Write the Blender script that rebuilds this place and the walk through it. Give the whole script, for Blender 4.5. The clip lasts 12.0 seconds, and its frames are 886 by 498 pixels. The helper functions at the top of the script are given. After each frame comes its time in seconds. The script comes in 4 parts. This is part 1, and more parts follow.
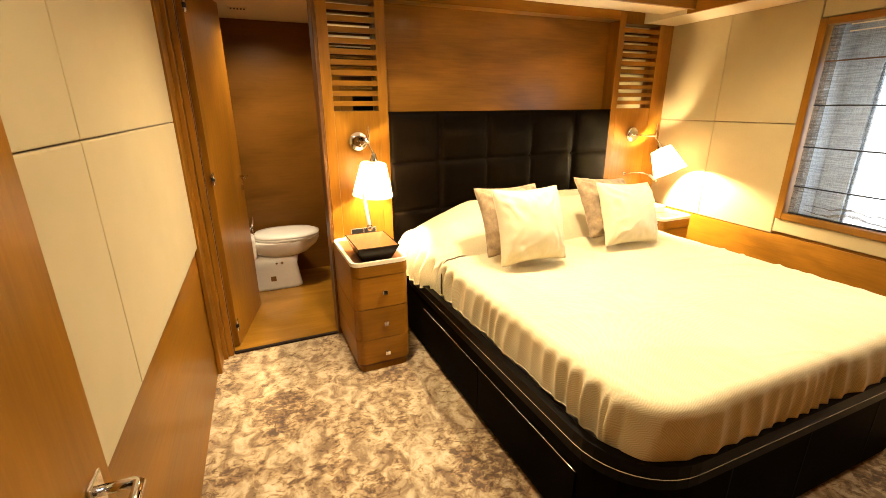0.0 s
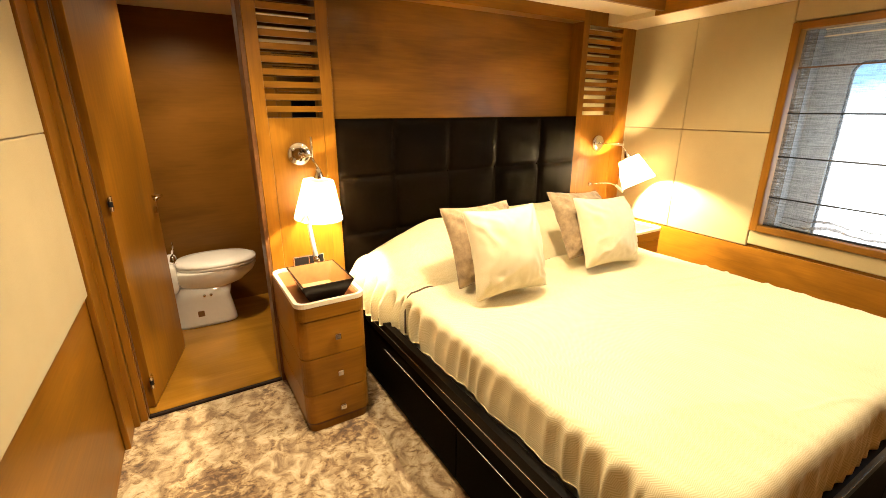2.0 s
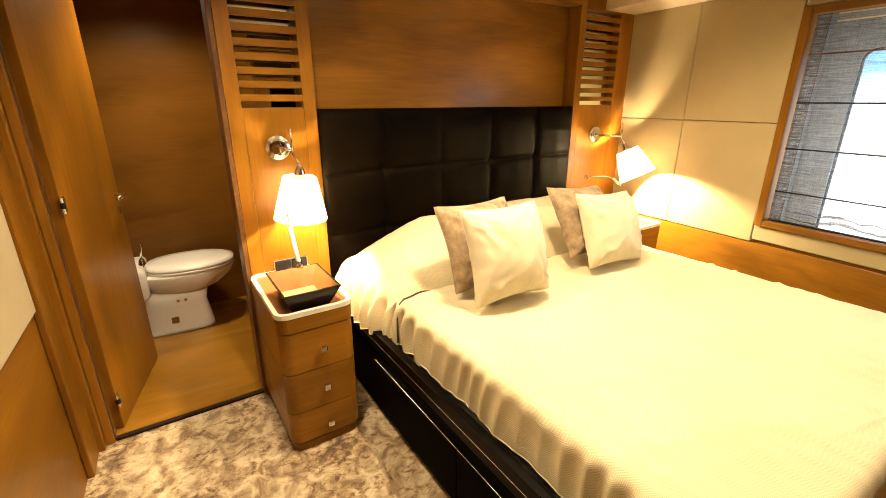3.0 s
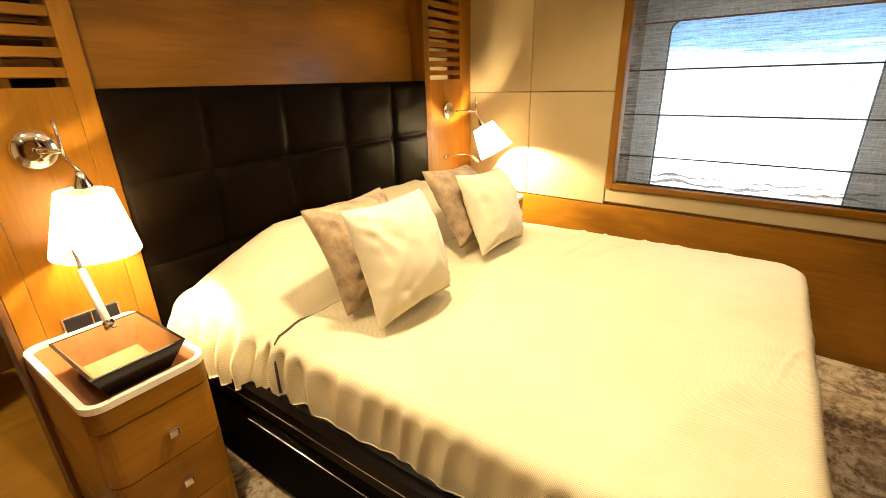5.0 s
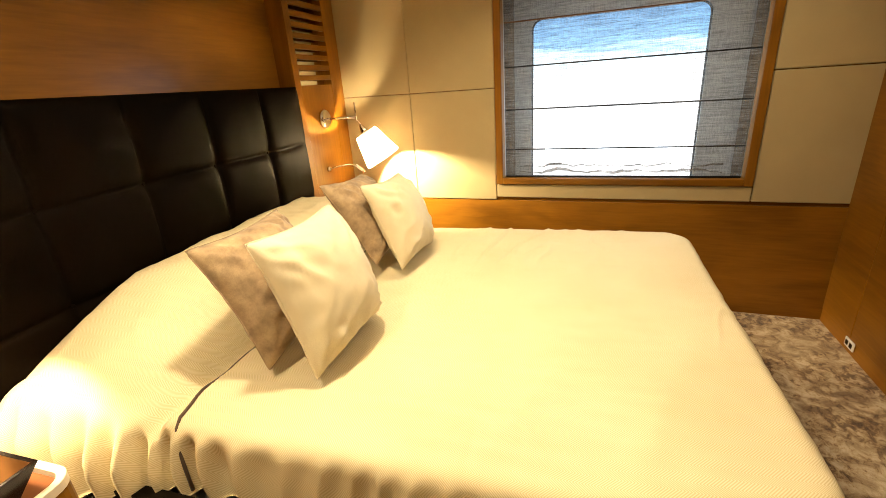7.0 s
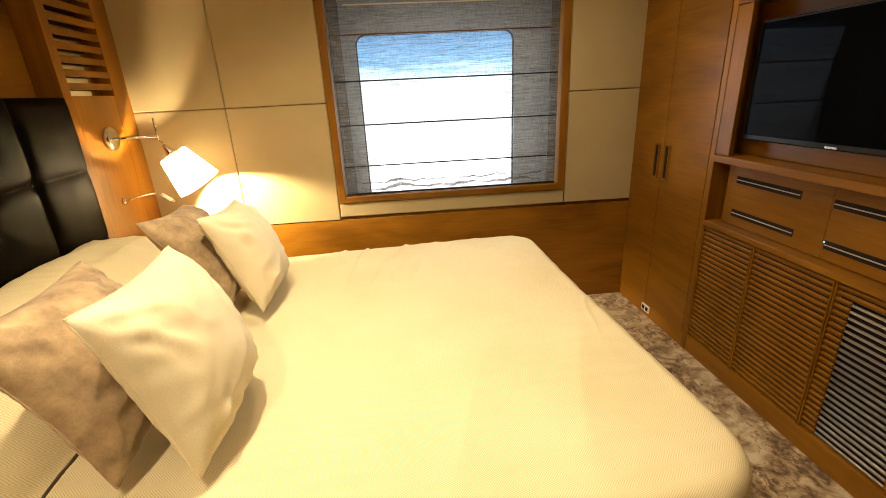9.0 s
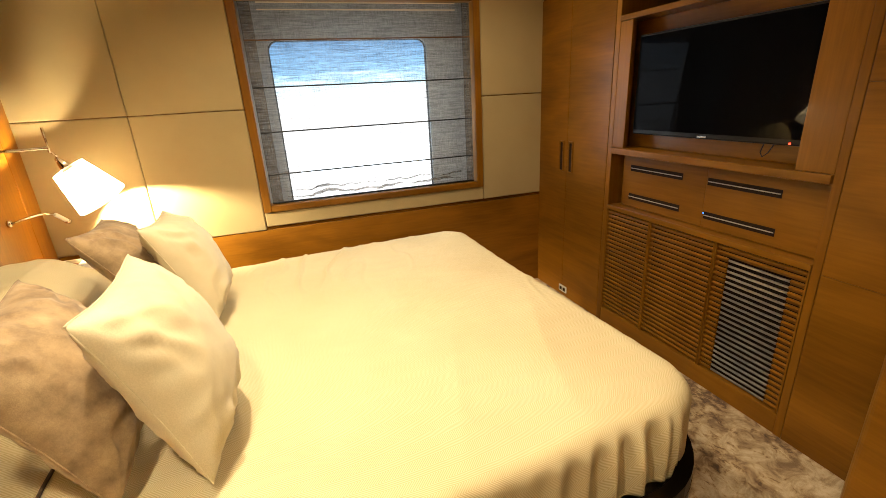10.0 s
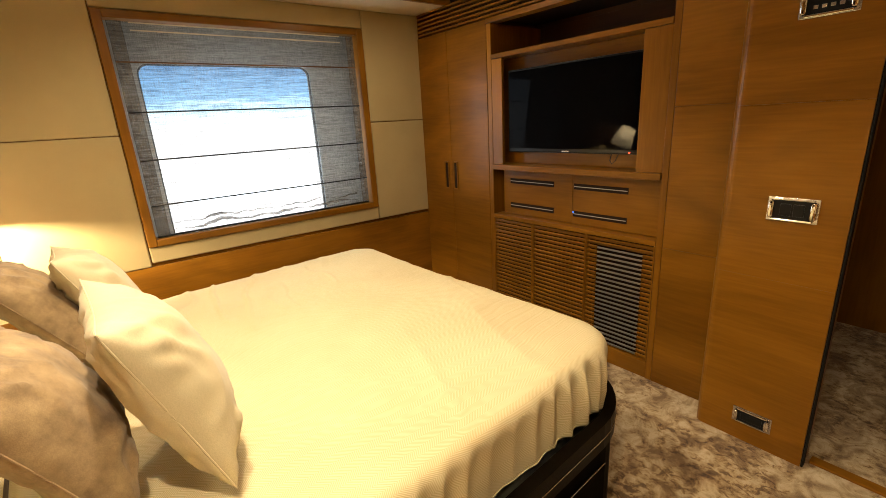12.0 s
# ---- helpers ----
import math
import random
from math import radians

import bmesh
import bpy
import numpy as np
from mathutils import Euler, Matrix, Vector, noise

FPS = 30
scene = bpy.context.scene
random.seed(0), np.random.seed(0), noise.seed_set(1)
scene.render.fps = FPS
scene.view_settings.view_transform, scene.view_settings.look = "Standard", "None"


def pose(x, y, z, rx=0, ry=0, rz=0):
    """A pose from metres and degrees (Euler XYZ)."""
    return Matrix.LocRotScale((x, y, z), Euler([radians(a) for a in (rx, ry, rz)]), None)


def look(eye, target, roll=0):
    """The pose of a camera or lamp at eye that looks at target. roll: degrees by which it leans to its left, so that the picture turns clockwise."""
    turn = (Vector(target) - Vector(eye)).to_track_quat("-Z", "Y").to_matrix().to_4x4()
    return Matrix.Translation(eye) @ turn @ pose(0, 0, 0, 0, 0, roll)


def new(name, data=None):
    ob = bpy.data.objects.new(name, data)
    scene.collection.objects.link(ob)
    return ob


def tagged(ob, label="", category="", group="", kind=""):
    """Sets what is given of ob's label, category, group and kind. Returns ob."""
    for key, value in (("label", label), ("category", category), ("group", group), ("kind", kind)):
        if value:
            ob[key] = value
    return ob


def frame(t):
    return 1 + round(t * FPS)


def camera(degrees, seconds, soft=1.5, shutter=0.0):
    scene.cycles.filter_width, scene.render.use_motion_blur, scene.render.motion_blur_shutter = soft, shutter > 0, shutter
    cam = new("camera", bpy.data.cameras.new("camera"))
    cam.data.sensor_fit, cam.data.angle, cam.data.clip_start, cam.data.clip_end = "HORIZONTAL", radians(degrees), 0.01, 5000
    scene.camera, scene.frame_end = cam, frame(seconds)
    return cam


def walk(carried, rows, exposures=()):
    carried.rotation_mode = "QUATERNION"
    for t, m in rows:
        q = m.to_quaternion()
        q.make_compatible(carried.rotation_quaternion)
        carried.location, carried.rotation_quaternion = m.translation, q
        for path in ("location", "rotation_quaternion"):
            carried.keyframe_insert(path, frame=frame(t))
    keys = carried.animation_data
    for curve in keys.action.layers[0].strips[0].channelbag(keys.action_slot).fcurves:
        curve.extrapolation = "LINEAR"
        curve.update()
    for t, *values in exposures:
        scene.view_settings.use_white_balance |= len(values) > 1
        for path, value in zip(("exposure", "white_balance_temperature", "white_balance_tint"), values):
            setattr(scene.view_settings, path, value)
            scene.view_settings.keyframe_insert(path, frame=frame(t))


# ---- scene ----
cam = camera(90.4, 12.0, 0.6)
PATH = [
    (0, (0.079, -0.185, 1.404), (0.73, 1.601, 0.78), -0.3),
    (0.5, (0.093, -0.135, 1.415), (0.699, 1.663, 0.782), -0.4),
    (1, (0.097, -0.01, 1.408), (0.807, 1.76, 0.807), 0.7),
    (1.5, (0.118, 0.1, 1.411), (0.903, 1.838, 0.808), -0.1),
    (2, (0.144, 0.184, 1.412), (1.015, 1.879, 0.806), -0.0),
    (2.5, (0.16, 0.265, 1.397), (1.068, 1.938, 0.783), -0.0),
    (2.7, (0.17, 0.297, 1.405), (1.074, 1.968, 0.78), -0.1),
    (4.5, (0.242, 0.646, 1.38), (1.548, 1.972, 0.648), 0.5),
    (5, (0.249, 0.716, 1.361), (1.699, 1.895, 0.649), -1.5),
    (5.5, (0.251, 0.794, 1.36), (1.809, 1.827, 0.649), -3.5),
    (6, (0.238, 0.893, 1.329), (1.891, 1.759, 0.61), -4.3),
    (6.5, (0.261, 0.897, 1.35), (1.948, 1.694, 0.63), -4.3),
    (7, (0.289, 0.96, 1.327), (2.034, 1.642, 0.627), -4.1),
    (9, (0.363, 1.190, 1.322), (2.240, 1.055, 0.645), -2.8),
    (9.5, (0.341, 1.290, 1.309), (2.191, 0.917, 0.647), -3.0),
    (10, (0.301, 1.392, 1.301), (2.101, 0.817, 0.643), -3.2),
    (10.5, (0.274, 1.461, 1.292), (2.001, 0.705, 0.624), -3.0),
    (11, (0.278, 1.537, 1.283), (1.963, 0.673, 0.639), -3.1),
    (11.5, (0.292, 1.632, 1.274), (1.904, 0.596, 0.702), -2.8),
    (12, (0.271, 1.700, 1.274), (1.810, 0.553, 0.712), -3.3),
]
walk(cam, [(t, look(eye, target, roll)) for t, eye, target, roll in PATH], [(0.0, 0.73), (2.5, 0.54), (5.5, 0.20), (9.0, -0.08), (12.0, -0.10)])

# ---------------------------------------------------------------- world and light
world = bpy.data.worlds.new("sky")
scene.world = world
world.use_nodes = True
wn = world.node_tree.nodes
sky = wn.new("ShaderNodeTexSky")
sky.sky_type, sky.sun_disc, sky.sun_elevation, sky.sun_rotation = "NISHITA", False, radians(40), radians(120)
world.node_tree.links.new(sky.outputs[0], wn["Background"].inputs[0])
wn["Background"].inputs[1].default_value = 0.1

# frames of reference: the headboard wall runs four degrees off, the entry-side wall two
BACK = pose(0.3, 2.42, 0, 0, 0, 4)
LEFT = pose(-0.38, 2.40, 0, 0, 0, 2)
HERE = pose(0, 0, 0)
XW, YT, YC = 2.92, -0.194, -0.064       # window wall, wardrobe wall, switch column
CEIL, SOFFIT = 2.03, 1.945
WARD = pose(1.2, YT, 0, 0, 0, 1.2) @ pose(-1.2, -YT, 0)      # the wardrobe wall stands a little askew
WARM = (1.0, 0.77, 0.45)


def bulb(name, place, watts, radius, colour=WARM):
    d = bpy.data.lights.new(name, "POINT")
    d.energy, d.shadow_soft_size, d.color = watts, radius, colour
    ob = new(name, d)
    ob.matrix_world = place
    return ob


def downlight(place, watts, wide=2.5):
    d = bpy.data.lights.new("downlight_lamp", "SPOT")
    d.energy, d.shadow_soft_size, d.color, d.spot_size, d.spot_blend = watts, 0.03, (1.0, 0.79, 0.52), wide, 1.0
    ob = new("downlight_lamp", d)
    ob.matrix_world = place
    return ob


DOWN = [(0.26, 0.72, 17), (0.44, 1.72, 78), (1.4, 0.65, 5), (1.25, 1.58, 94), (2.25, 0.45, 24), (2.2, 1.5, 38)]
for x, y, w in DOWN:
    downlight(pose(x, y, CEIL - 0.03), w, 2.95 if y < 0.5 else 2.6)
# unseen lamps added to brighten the bathroom and corridor; they have no fitting
downlight(pose(0.1, 3.1, 2.0), 105, 2.75).data.shadow_soft_size = 0.10
downlight(pose(0.2, -0.9, 2.0), 4, 2.3)
SHADE_L = BACK @ pose(0.245, -0.15, 0.915, 4, 3, 0)
SHADE_R = BACK @ pose(2.43, -0.315, 0.925, -27, -11, 0)
bulb("bulb_lamp", SHADE_L @ pose(0, 0, 0.112), 46, 0.014)
bulb("bulb_lamp", SHADE_R @ pose(0, 0, 0.112), 145, 0.020)
day = bpy.data.lights.new("window_daylight", "AREA")
day.shape, day.size, day.size_y, day.energy, day.color = "RECTANGLE", 0.85, 0.8, 10, (0.75, 0.88, 1.0)
dob = new("window_daylight", day)
dob.matrix_world = look((3.27, 0.94, 1.2), (2.0, 0.94, 1.0))


# ---------------------------------------------------------------- materials
def shader(name, rough=0.5, metal=0.0):
    m = bpy.data.materials.new(name)
    m.use_nodes = True
    n, l = m.node_tree.nodes, m.node_tree.links
    b = n["Principled BSDF"]
    b.inputs["Roughness"].default_value, b.inputs["Metallic"].default_value = rough, metal
    return m, n, l, b


def ramp(n, stops):
    r = n.new("ShaderNodeValToRGB")
    while len(r.color_ramp.elements) < len(stops):
        r.color_ramp.elements.new(0.5)
    for e, (p, c) in zip(r.color_ramp.elements, stops):
        e.position, e.color = p, (*c, 1)
    return r


def coords(n, l, scale, kind="Object", turn=(0, 0, 0)):
    tc, mp = n.new("ShaderNodeTexCoord"), n.new("ShaderNodeMapping")
    mp.inputs["Scale"].default_value = scale
    mp.inputs["Rotation"].default_value = turn
    l.new(tc.outputs[kind], mp.inputs["Vector"])
    return mp.outputs["Vector"]


def noise_tex(n, l, vec, scale, detail=4.0, rough=0.55, distort=0.0):
    t = n.new("ShaderNodeTexNoise")
    t.inputs["Scale"].default_value, t.inputs["Detail"].default_value = scale, detail
    t.inputs["Roughness"].default_value, t.inputs["Distortion"].default_value = rough, distort
    l.new(vec, t.inputs["Vector"])
    return t.outputs["Fac"]


def bump(n, l, b, height, strength, distance=0.002):
    k = n.new("ShaderNodeBump")
    k.inputs["Strength"].default_value, k.inputs["Distance"].default_value = strength, distance
    l.new(height, k.inputs["Height"])
    l.new(k.outputs[0], b.inputs["Normal"])


def mixed(n, l, fac, a, b, mode="MIX"):
    m = n.new("ShaderNodeMix")
    m.data_type, m.blend_type = "RGBA", mode
    for sock, v in ((m.inputs[0], fac), (m.inputs[6], a), (m.inputs[7], b)):
        if isinstance(v, (int, float)):
            sock.default_value = v
        elif isinstance(v, tuple):
            sock.default_value = (*v, 1)
        else:
            l.new(v, sock)
    return m.outputs[2]


def wood(name, dark, light, along="z", rough=0.34, coat=0.08):
    """Satin-varnished veneer: fine grain along one axis, broad cloudy figure."""
    m, n, l, b = shader(name, rough)
    thin, long = 26.0, 1.6
    sc = {"x": (long, thin, thin), "y": (thin, long, thin), "z": (thin, thin, long)}[along]
    g = noise_tex(n, l, coords(n, l, sc), 3.0, 6, 0.62, 0.4)
    cloud = noise_tex(n, l, coords(n, l, tuple(0.6 + 0.06 * c for c in sc)), 1.6, 3, 0.5, 0.8)
    rnd = n.new("ShaderNodeObjectInfo")
    grain = ramp(n, [(0.3, dark), (0.7, light)])
    l.new(g, grain.inputs[0])
    soft = ramp(n, [(0.36, tuple(0.70 * c for c in dark)), (0.64, tuple(1.10 * c for c in light))])
    l.new(cloud, soft.inputs[0])
    col = mixed(n, l, 0.55, grain.outputs[0], soft.outputs[0])
    hue = n.new("ShaderNodeHueSaturation")
    k = n.new("ShaderNodeMath")
    k.operation = "MULTIPLY_ADD"
    k.inputs[1].default_value, k.inputs[2].default_value = 0.14, 0.93
    l.new(rnd.outputs["Random"], k.inputs[0])
    l.new(k.outputs[0], hue.inputs["Value"])
    l.new(col, hue.inputs["Color"])
    l.new(hue.outputs[0], b.inputs["Base Color"])
    b.inputs["Specular IOR Level"].default_value = 0.2
    b.inputs["Coat Weight"].default_value, b.inputs["Coat Roughness"].default_value = coat, 0.12
    rr = ramp(n, [(0.2, (rough - 0.06,) * 3), (0.8, (rough + 0.1,) * 3)])
    l.new(cloud, rr.inputs[0])
    l.new(rr.outputs[0], b.inputs["Roughness"])
    bump(n, l, b, g, 0.06, 0.001)
    return m


def cloth(name, dark, light, weave=700.0, rough=0.9, big=3.0, strength=0.25, sheen=0.2):
    m, n, l, b = shader(name, rough)
    v = coords(n, l, (1, 1, 1))
    f = noise_tex(n, l, v, weave, 2)
    c = noise_tex(n, l, v, big, 5, 0.6)
    r = ramp(n, [(0.3, dark), (0.7, light)])
    l.new(c, r.inputs[0])
    fine = ramp(n, [(0.25, (0.8, 0.8, 0.8)), (0.75, (1, 1, 1))])
    l.new(f, fine.inputs[0])
    l.new(mixed(n, l, 1.0, r.outputs[0], fine.outputs[0], "MULTIPLY"), b.inputs["Base Color"])
    b.inputs["Sheen Weight"].default_value = sheen
    bump(n, l, b, f, strength, 0.001)
    return m


def plain(name, colour, rough=0.4, metal=0.0, grain=0.06, scale=40.0):
    m, n, l, b = shader(name, rough, metal)
    f = noise_tex(n, l, coords(n, l, (1, 1, 1)), scale, 4)
    r = ramp(n, [(0.3, tuple(c * (1 - grain) for c in colour)), (0.7, tuple(min(1, c * (1 + grain)) for c in colour))])
    l.new(f, r.inputs[0])
    l.new(r.outputs[0], b.inputs["Base Color"])
    return m


W_DARK, W_LIGHT = (0.168, 0.066, 0.005), (0.292, 0.124, 0.0095)
WOOD = wood("veneer_upright", W_DARK, W_LIGHT, "z")
WOOD_X = wood("veneer_lengthways", W_DARK, W_LIGHT, "x")
WOOD_Y = wood("veneer_crossways", W_DARK, W_LIGHT, "y")
# darker copy of the veneer: puts shade into the colour of recesses and gaps
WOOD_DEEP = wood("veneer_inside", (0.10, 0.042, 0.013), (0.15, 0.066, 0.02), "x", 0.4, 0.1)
BATH_WOOD = wood("bath_veneer", (0.13, 0.052, 0.006), (0.19, 0.080, 0.011), "x", 0.3)
BATH_FLOOR = wood("bath_floor_wood", (0.22, 0.100, 0.009), (0.30, 0.145, 0.016), "x", 0.2, 0.5)
FABRIC = cloth("wall_fabric", (0.44, 0.35, 0.178), (0.50, 0.405, 0.213), 900, 0.85, 2.0, 0.15, 0.1)
CEILING = plain("ceiling_lining", (0.72, 0.62, 0.44), 0.6, 0, 0.04, 90)
WHITE = plain("white_paint", (0.78, 0.78, 0.76), 0.4)
HULL = plain("grey_white_hull_paint", (0.50, 0.53, 0.54), 0.4)
CHROME = plain("chrome", (0.82, 0.8, 0.78), 0.08, 1.0, 0.02)
STEEL = plain("brushed_steel", (0.62, 0.6, 0.57), 0.25, 1.0, 0.05, 200)
# pale metal that stands in for window sheen on the wooden louvre slats
LOUVRE_SHEEN = plain("louvre_metal", (0.46, 0.45, 0.44), 0.32, 1.0, 0.05, 200)
BLACK = plain("black_plastic", (0.012, 0.012, 0.013), 0.3)
RUBBER = plain("black_seal", (0.01, 0.01, 0.01), 0.7)
# near-black, mostly standing in for shade in slots, gaps and recesses
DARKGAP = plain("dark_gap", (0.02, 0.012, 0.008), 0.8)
PORCELAIN = plain("porcelain", (0.8, 0.77, 0.7), 0.08, 0, 0.02)
TRAYLIP = plain("cream_leather_lip", (0.75, 0.66, 0.5), 0.35, 0, 0.05)
TRAYPAD = wood("red_brown_leather", (0.18, 0.06, 0.02), (0.24, 0.09, 0.03), "x", 0.3, 0.2)
SLOTBAR = plain("pale_aluminium", (0.42, 0.38, 0.33), 0.4, 0, 0.05)
BOWLIN = plain("tan_lacquer", (0.20, 0.095, 0.028), 0.3, 0, 0.1)
# dark brown for the shade painted into the bedspread's crease
CREASE_SHADE = cloth("brown_binding", (0.05, 0.028, 0.012), (0.08, 0.045, 0.02), 600)
CUSHION_W = cloth("cream_velvet", (0.61, 0.525, 0.33), (0.71, 0.63, 0.42), 500, 0.85, 7.0, 0.2, 0.15)
CUSHION_B = cloth("taupe_velvet", (0.16, 0.10, 0.046), (0.46, 0.33, 0.175), 500, 0.8, 16.0, 0.25, 0.2)
BOWL = plain("espresso_lacquer", (0.016, 0.011, 0.009), 0.22)
for dull in (BOWL, BLACK, RUBBER, DARKGAP):
    dull.node_tree.nodes["Principled BSDF"].inputs["Specular IOR Level"].default_value = 0.16


def leather(name="dark_brown_leather", rough=0.5, gloss=0.01):
    m, n, l, b = shader(name, rough)
    b.inputs["Specular IOR Level"].default_value = gloss
    v = coords(n, l, (1, 1, 1))
    f = noise_tex(n, l, v, 420, 3)
    c = noise_tex(n, l, v, 5, 4)
    r = ramp(n, [(0.3, (0.0016, 0.001, 0.0005)), (0.75, (0.0036, 0.0022, 0.001))])
    l.new(c, r.inputs[0])
    l.new(r.outputs[0], b.inputs["Base Color"])
    bump(n, l, b, f, 0.25, 0.0008)
    return m


def carpet():
    """Low silky pile with worn blotches of brown in a pale ground."""
    m, n, l, b = shader("mottled_carpet", 0.75)
    v = coords(n, l, (1, 1, 1))
    big = noise_tex(n, l, v, 3.2, 5, 0.6, 0.3)
    patch = noise_tex(n, l, coords(n, l, (1.0, 0.8, 1)), 13, 5, 0.62, 0.8)
    fleck = noise_tex(n, l, coords(n, l, (0.8, 1.1, 1), "Object", (0, 0, 0.6)), 34, 5, 0.7, 0.6)
    fine = noise_tex(n, l, v, 420, 2)
    r = ramp(n, [(0.38, (0.22, 0.135, 0.06)), (0.47, (0.40, 0.285, 0.15)), (0.55, (0.58, 0.46, 0.28)), (0.66, (0.71, 0.60, 0.41))])
    l.new(patch, r.inputs[0])
    add = n.new("ShaderNodeMath")
    add.operation = "MULTIPLY_ADD"
    add.inputs[1].default_value = 0.75
    l.new(big, add.inputs[0])
    l.new(fleck, add.inputs[2])
    r2 = ramp(n, [(0.72, (0.20, 0.12, 0.055)), (0.785, (0.54, 0.41, 0.25)), (0.85, (0.9, 0.85, 0.75)), (0.93, (1, 1, 1))])
    l.new(add.outputs[0], r2.inputs[0])
    col = mixed(n, l, 0.95, r.outputs[0], r2.outputs[0], "MULTIPLY")
    f2 = ramp(n, [(0.2, (0.72, 0.72, 0.72)), (0.8, (1, 1, 1))])
    l.new(fine, f2.inputs[0])
    l.new(mixed(n, l, 1.0, col, f2.outputs[0], "MULTIPLY"), b.inputs["Base Color"])
    b.inputs["Sheen Weight"].default_value = 0.3
    bump(n, l, b, fine, 0.5, 0.003)
    return m


def spread_cloth():
    """Cream bedspread with a fine herringbone twill."""
    m, n, l, b = shader("herringbone_spread", 0.8)
    v = coords(n, l, (1, 1, 1))
    sep = n.new("ShaderNodeSeparateXYZ")
    l.new(v, sep.inputs[0])

    def calc(op, a, c):
        k = n.new("ShaderNodeMath")
        k.operation = op
        for i, q in enumerate((a, c)):
            if isinstance(q, (int, float)):
                k.inputs[i].default_value = q
            else:
                l.new(q, k.inputs[i])
        return k.outputs[0]
    zig = calc("PINGPONG", calc("ADD", sep.outputs[0], calc("MULTIPLY", sep.outputs[2], 0.7)), 0.022)
    run = calc("ADD", calc("MULTIPLY", zig, 1.0), sep.outputs[1])
    twill = calc("SINE", calc("MULTIPLY", run, 2 * math.pi / 0.0056), 0)
    c = noise_tex(n, l, v, 2.5, 4)
    r = ramp(n, [(0.3, (0.67, 0.585, 0.37)), (0.7, (0.75, 0.675, 0.45))])
    l.new(c, r.inputs[0])
    t2 = ramp(n, [(0.0, (0.77, 0.72, 0.59)), (1.0, (1, 1, 1))])
    half = calc("MULTIPLY_ADD", twill, 0.5)
    half.node.inputs[2].default_value = 0.5
    l.new(half, t2.inputs[0])
    l.new(mixed(n, l, 1.0, r.outputs[0], t2.outputs[0], "MULTIPLY"), b.inputs["Base Color"])
    bump(n, l, b, half, 0.2, 0.001)
    return m


def sheer(name, lo, hi, tone):
    """Slubby woven blind that lets daylight through in uneven threads."""
    m, n, l, b = shader(name, 0.9)
    out = n["Material Output"]
    v = coords(n, l, (1, 3, 75), "Object")
    thread = noise_tex(n, l, v, 3.2, 5, 0.75)
    v2 = coords(n, l, (1, 140, 6), "Object")
    warp = noise_tex(n, l, v2, 3.0, 3, 0.6)
    r = ramp(n, [(0.39, (lo, lo, lo)), (0.60, (hi, hi, hi))])
    l.new(mixed(n, l, 0.35, thread, warp), r.inputs[0])
    tr, tl, df, mx, mx2 = (n.new("ShaderNode" + k) for k in ("BsdfTransparent", "BsdfTranslucent", "BsdfDiffuse", "MixShader", "MixShader"))
    col = ramp(n, [(0.38, (0.05, 0.04, 0.03)), (0.62, tone)])
    l.new(thread, col.inputs[0])
    l.new(col.outputs[0], tl.inputs[0])
    l.new(col.outputs[0], df.inputs[0])
    mx.inputs[0].default_value = 0.5
    l.new(df.outputs[0], mx.inputs[1])
    l.new(tl.outputs[0], mx.inputs[2])
    l.new(r.outputs[0], mx2.inputs[0])
    l.new(mx.outputs[0], mx2.inputs[1])
    l.new(tr.outputs[0], mx2.inputs[2])
    l.new(mx2.outputs[0], out.inputs[0])
    return m


def shade_cloth():
    m, n, l, b = shader("parchment_shade", 0.8)
    out = n["Material Output"]
    tl, df, mx = n.new("ShaderNodeBsdfTranslucent"), n.new("ShaderNodeBsdfDiffuse"), n.new("ShaderNodeMixShader")
    f = noise_tex(n, l, coords(n, l, (1, 1, 1)), 300, 2)
    r = ramp(n, [(0.2, (0.82, 0.76, 0.64)), (0.8, (0.9, 0.86, 0.76))])
    l.new(f, r.inputs[0])
    l.new(r.outputs[0], tl.inputs[0])
    l.new(r.outputs[0], df.inputs[0])
    mx.inputs[0].default_value = 0.6
    l.new(df.outputs[0], mx.inputs[1])
    l.new(tl.outputs[0], mx.inputs[2])
    l.new(mx.outputs[0], out.inputs[0])
    return m


def glowing(name, colour, power):
    m = bpy.data.materials.new(name)
    m.use_nodes = True
    n, l = m.node_tree.nodes, m.node_tree.links
    e = n.new("ShaderNodeEmission")
    e.inputs[0].default_value, e.inputs[1].default_value = (*colour, 1), power
    l.new(e.outputs[0], n["Material Output"].inputs[0])
    return m


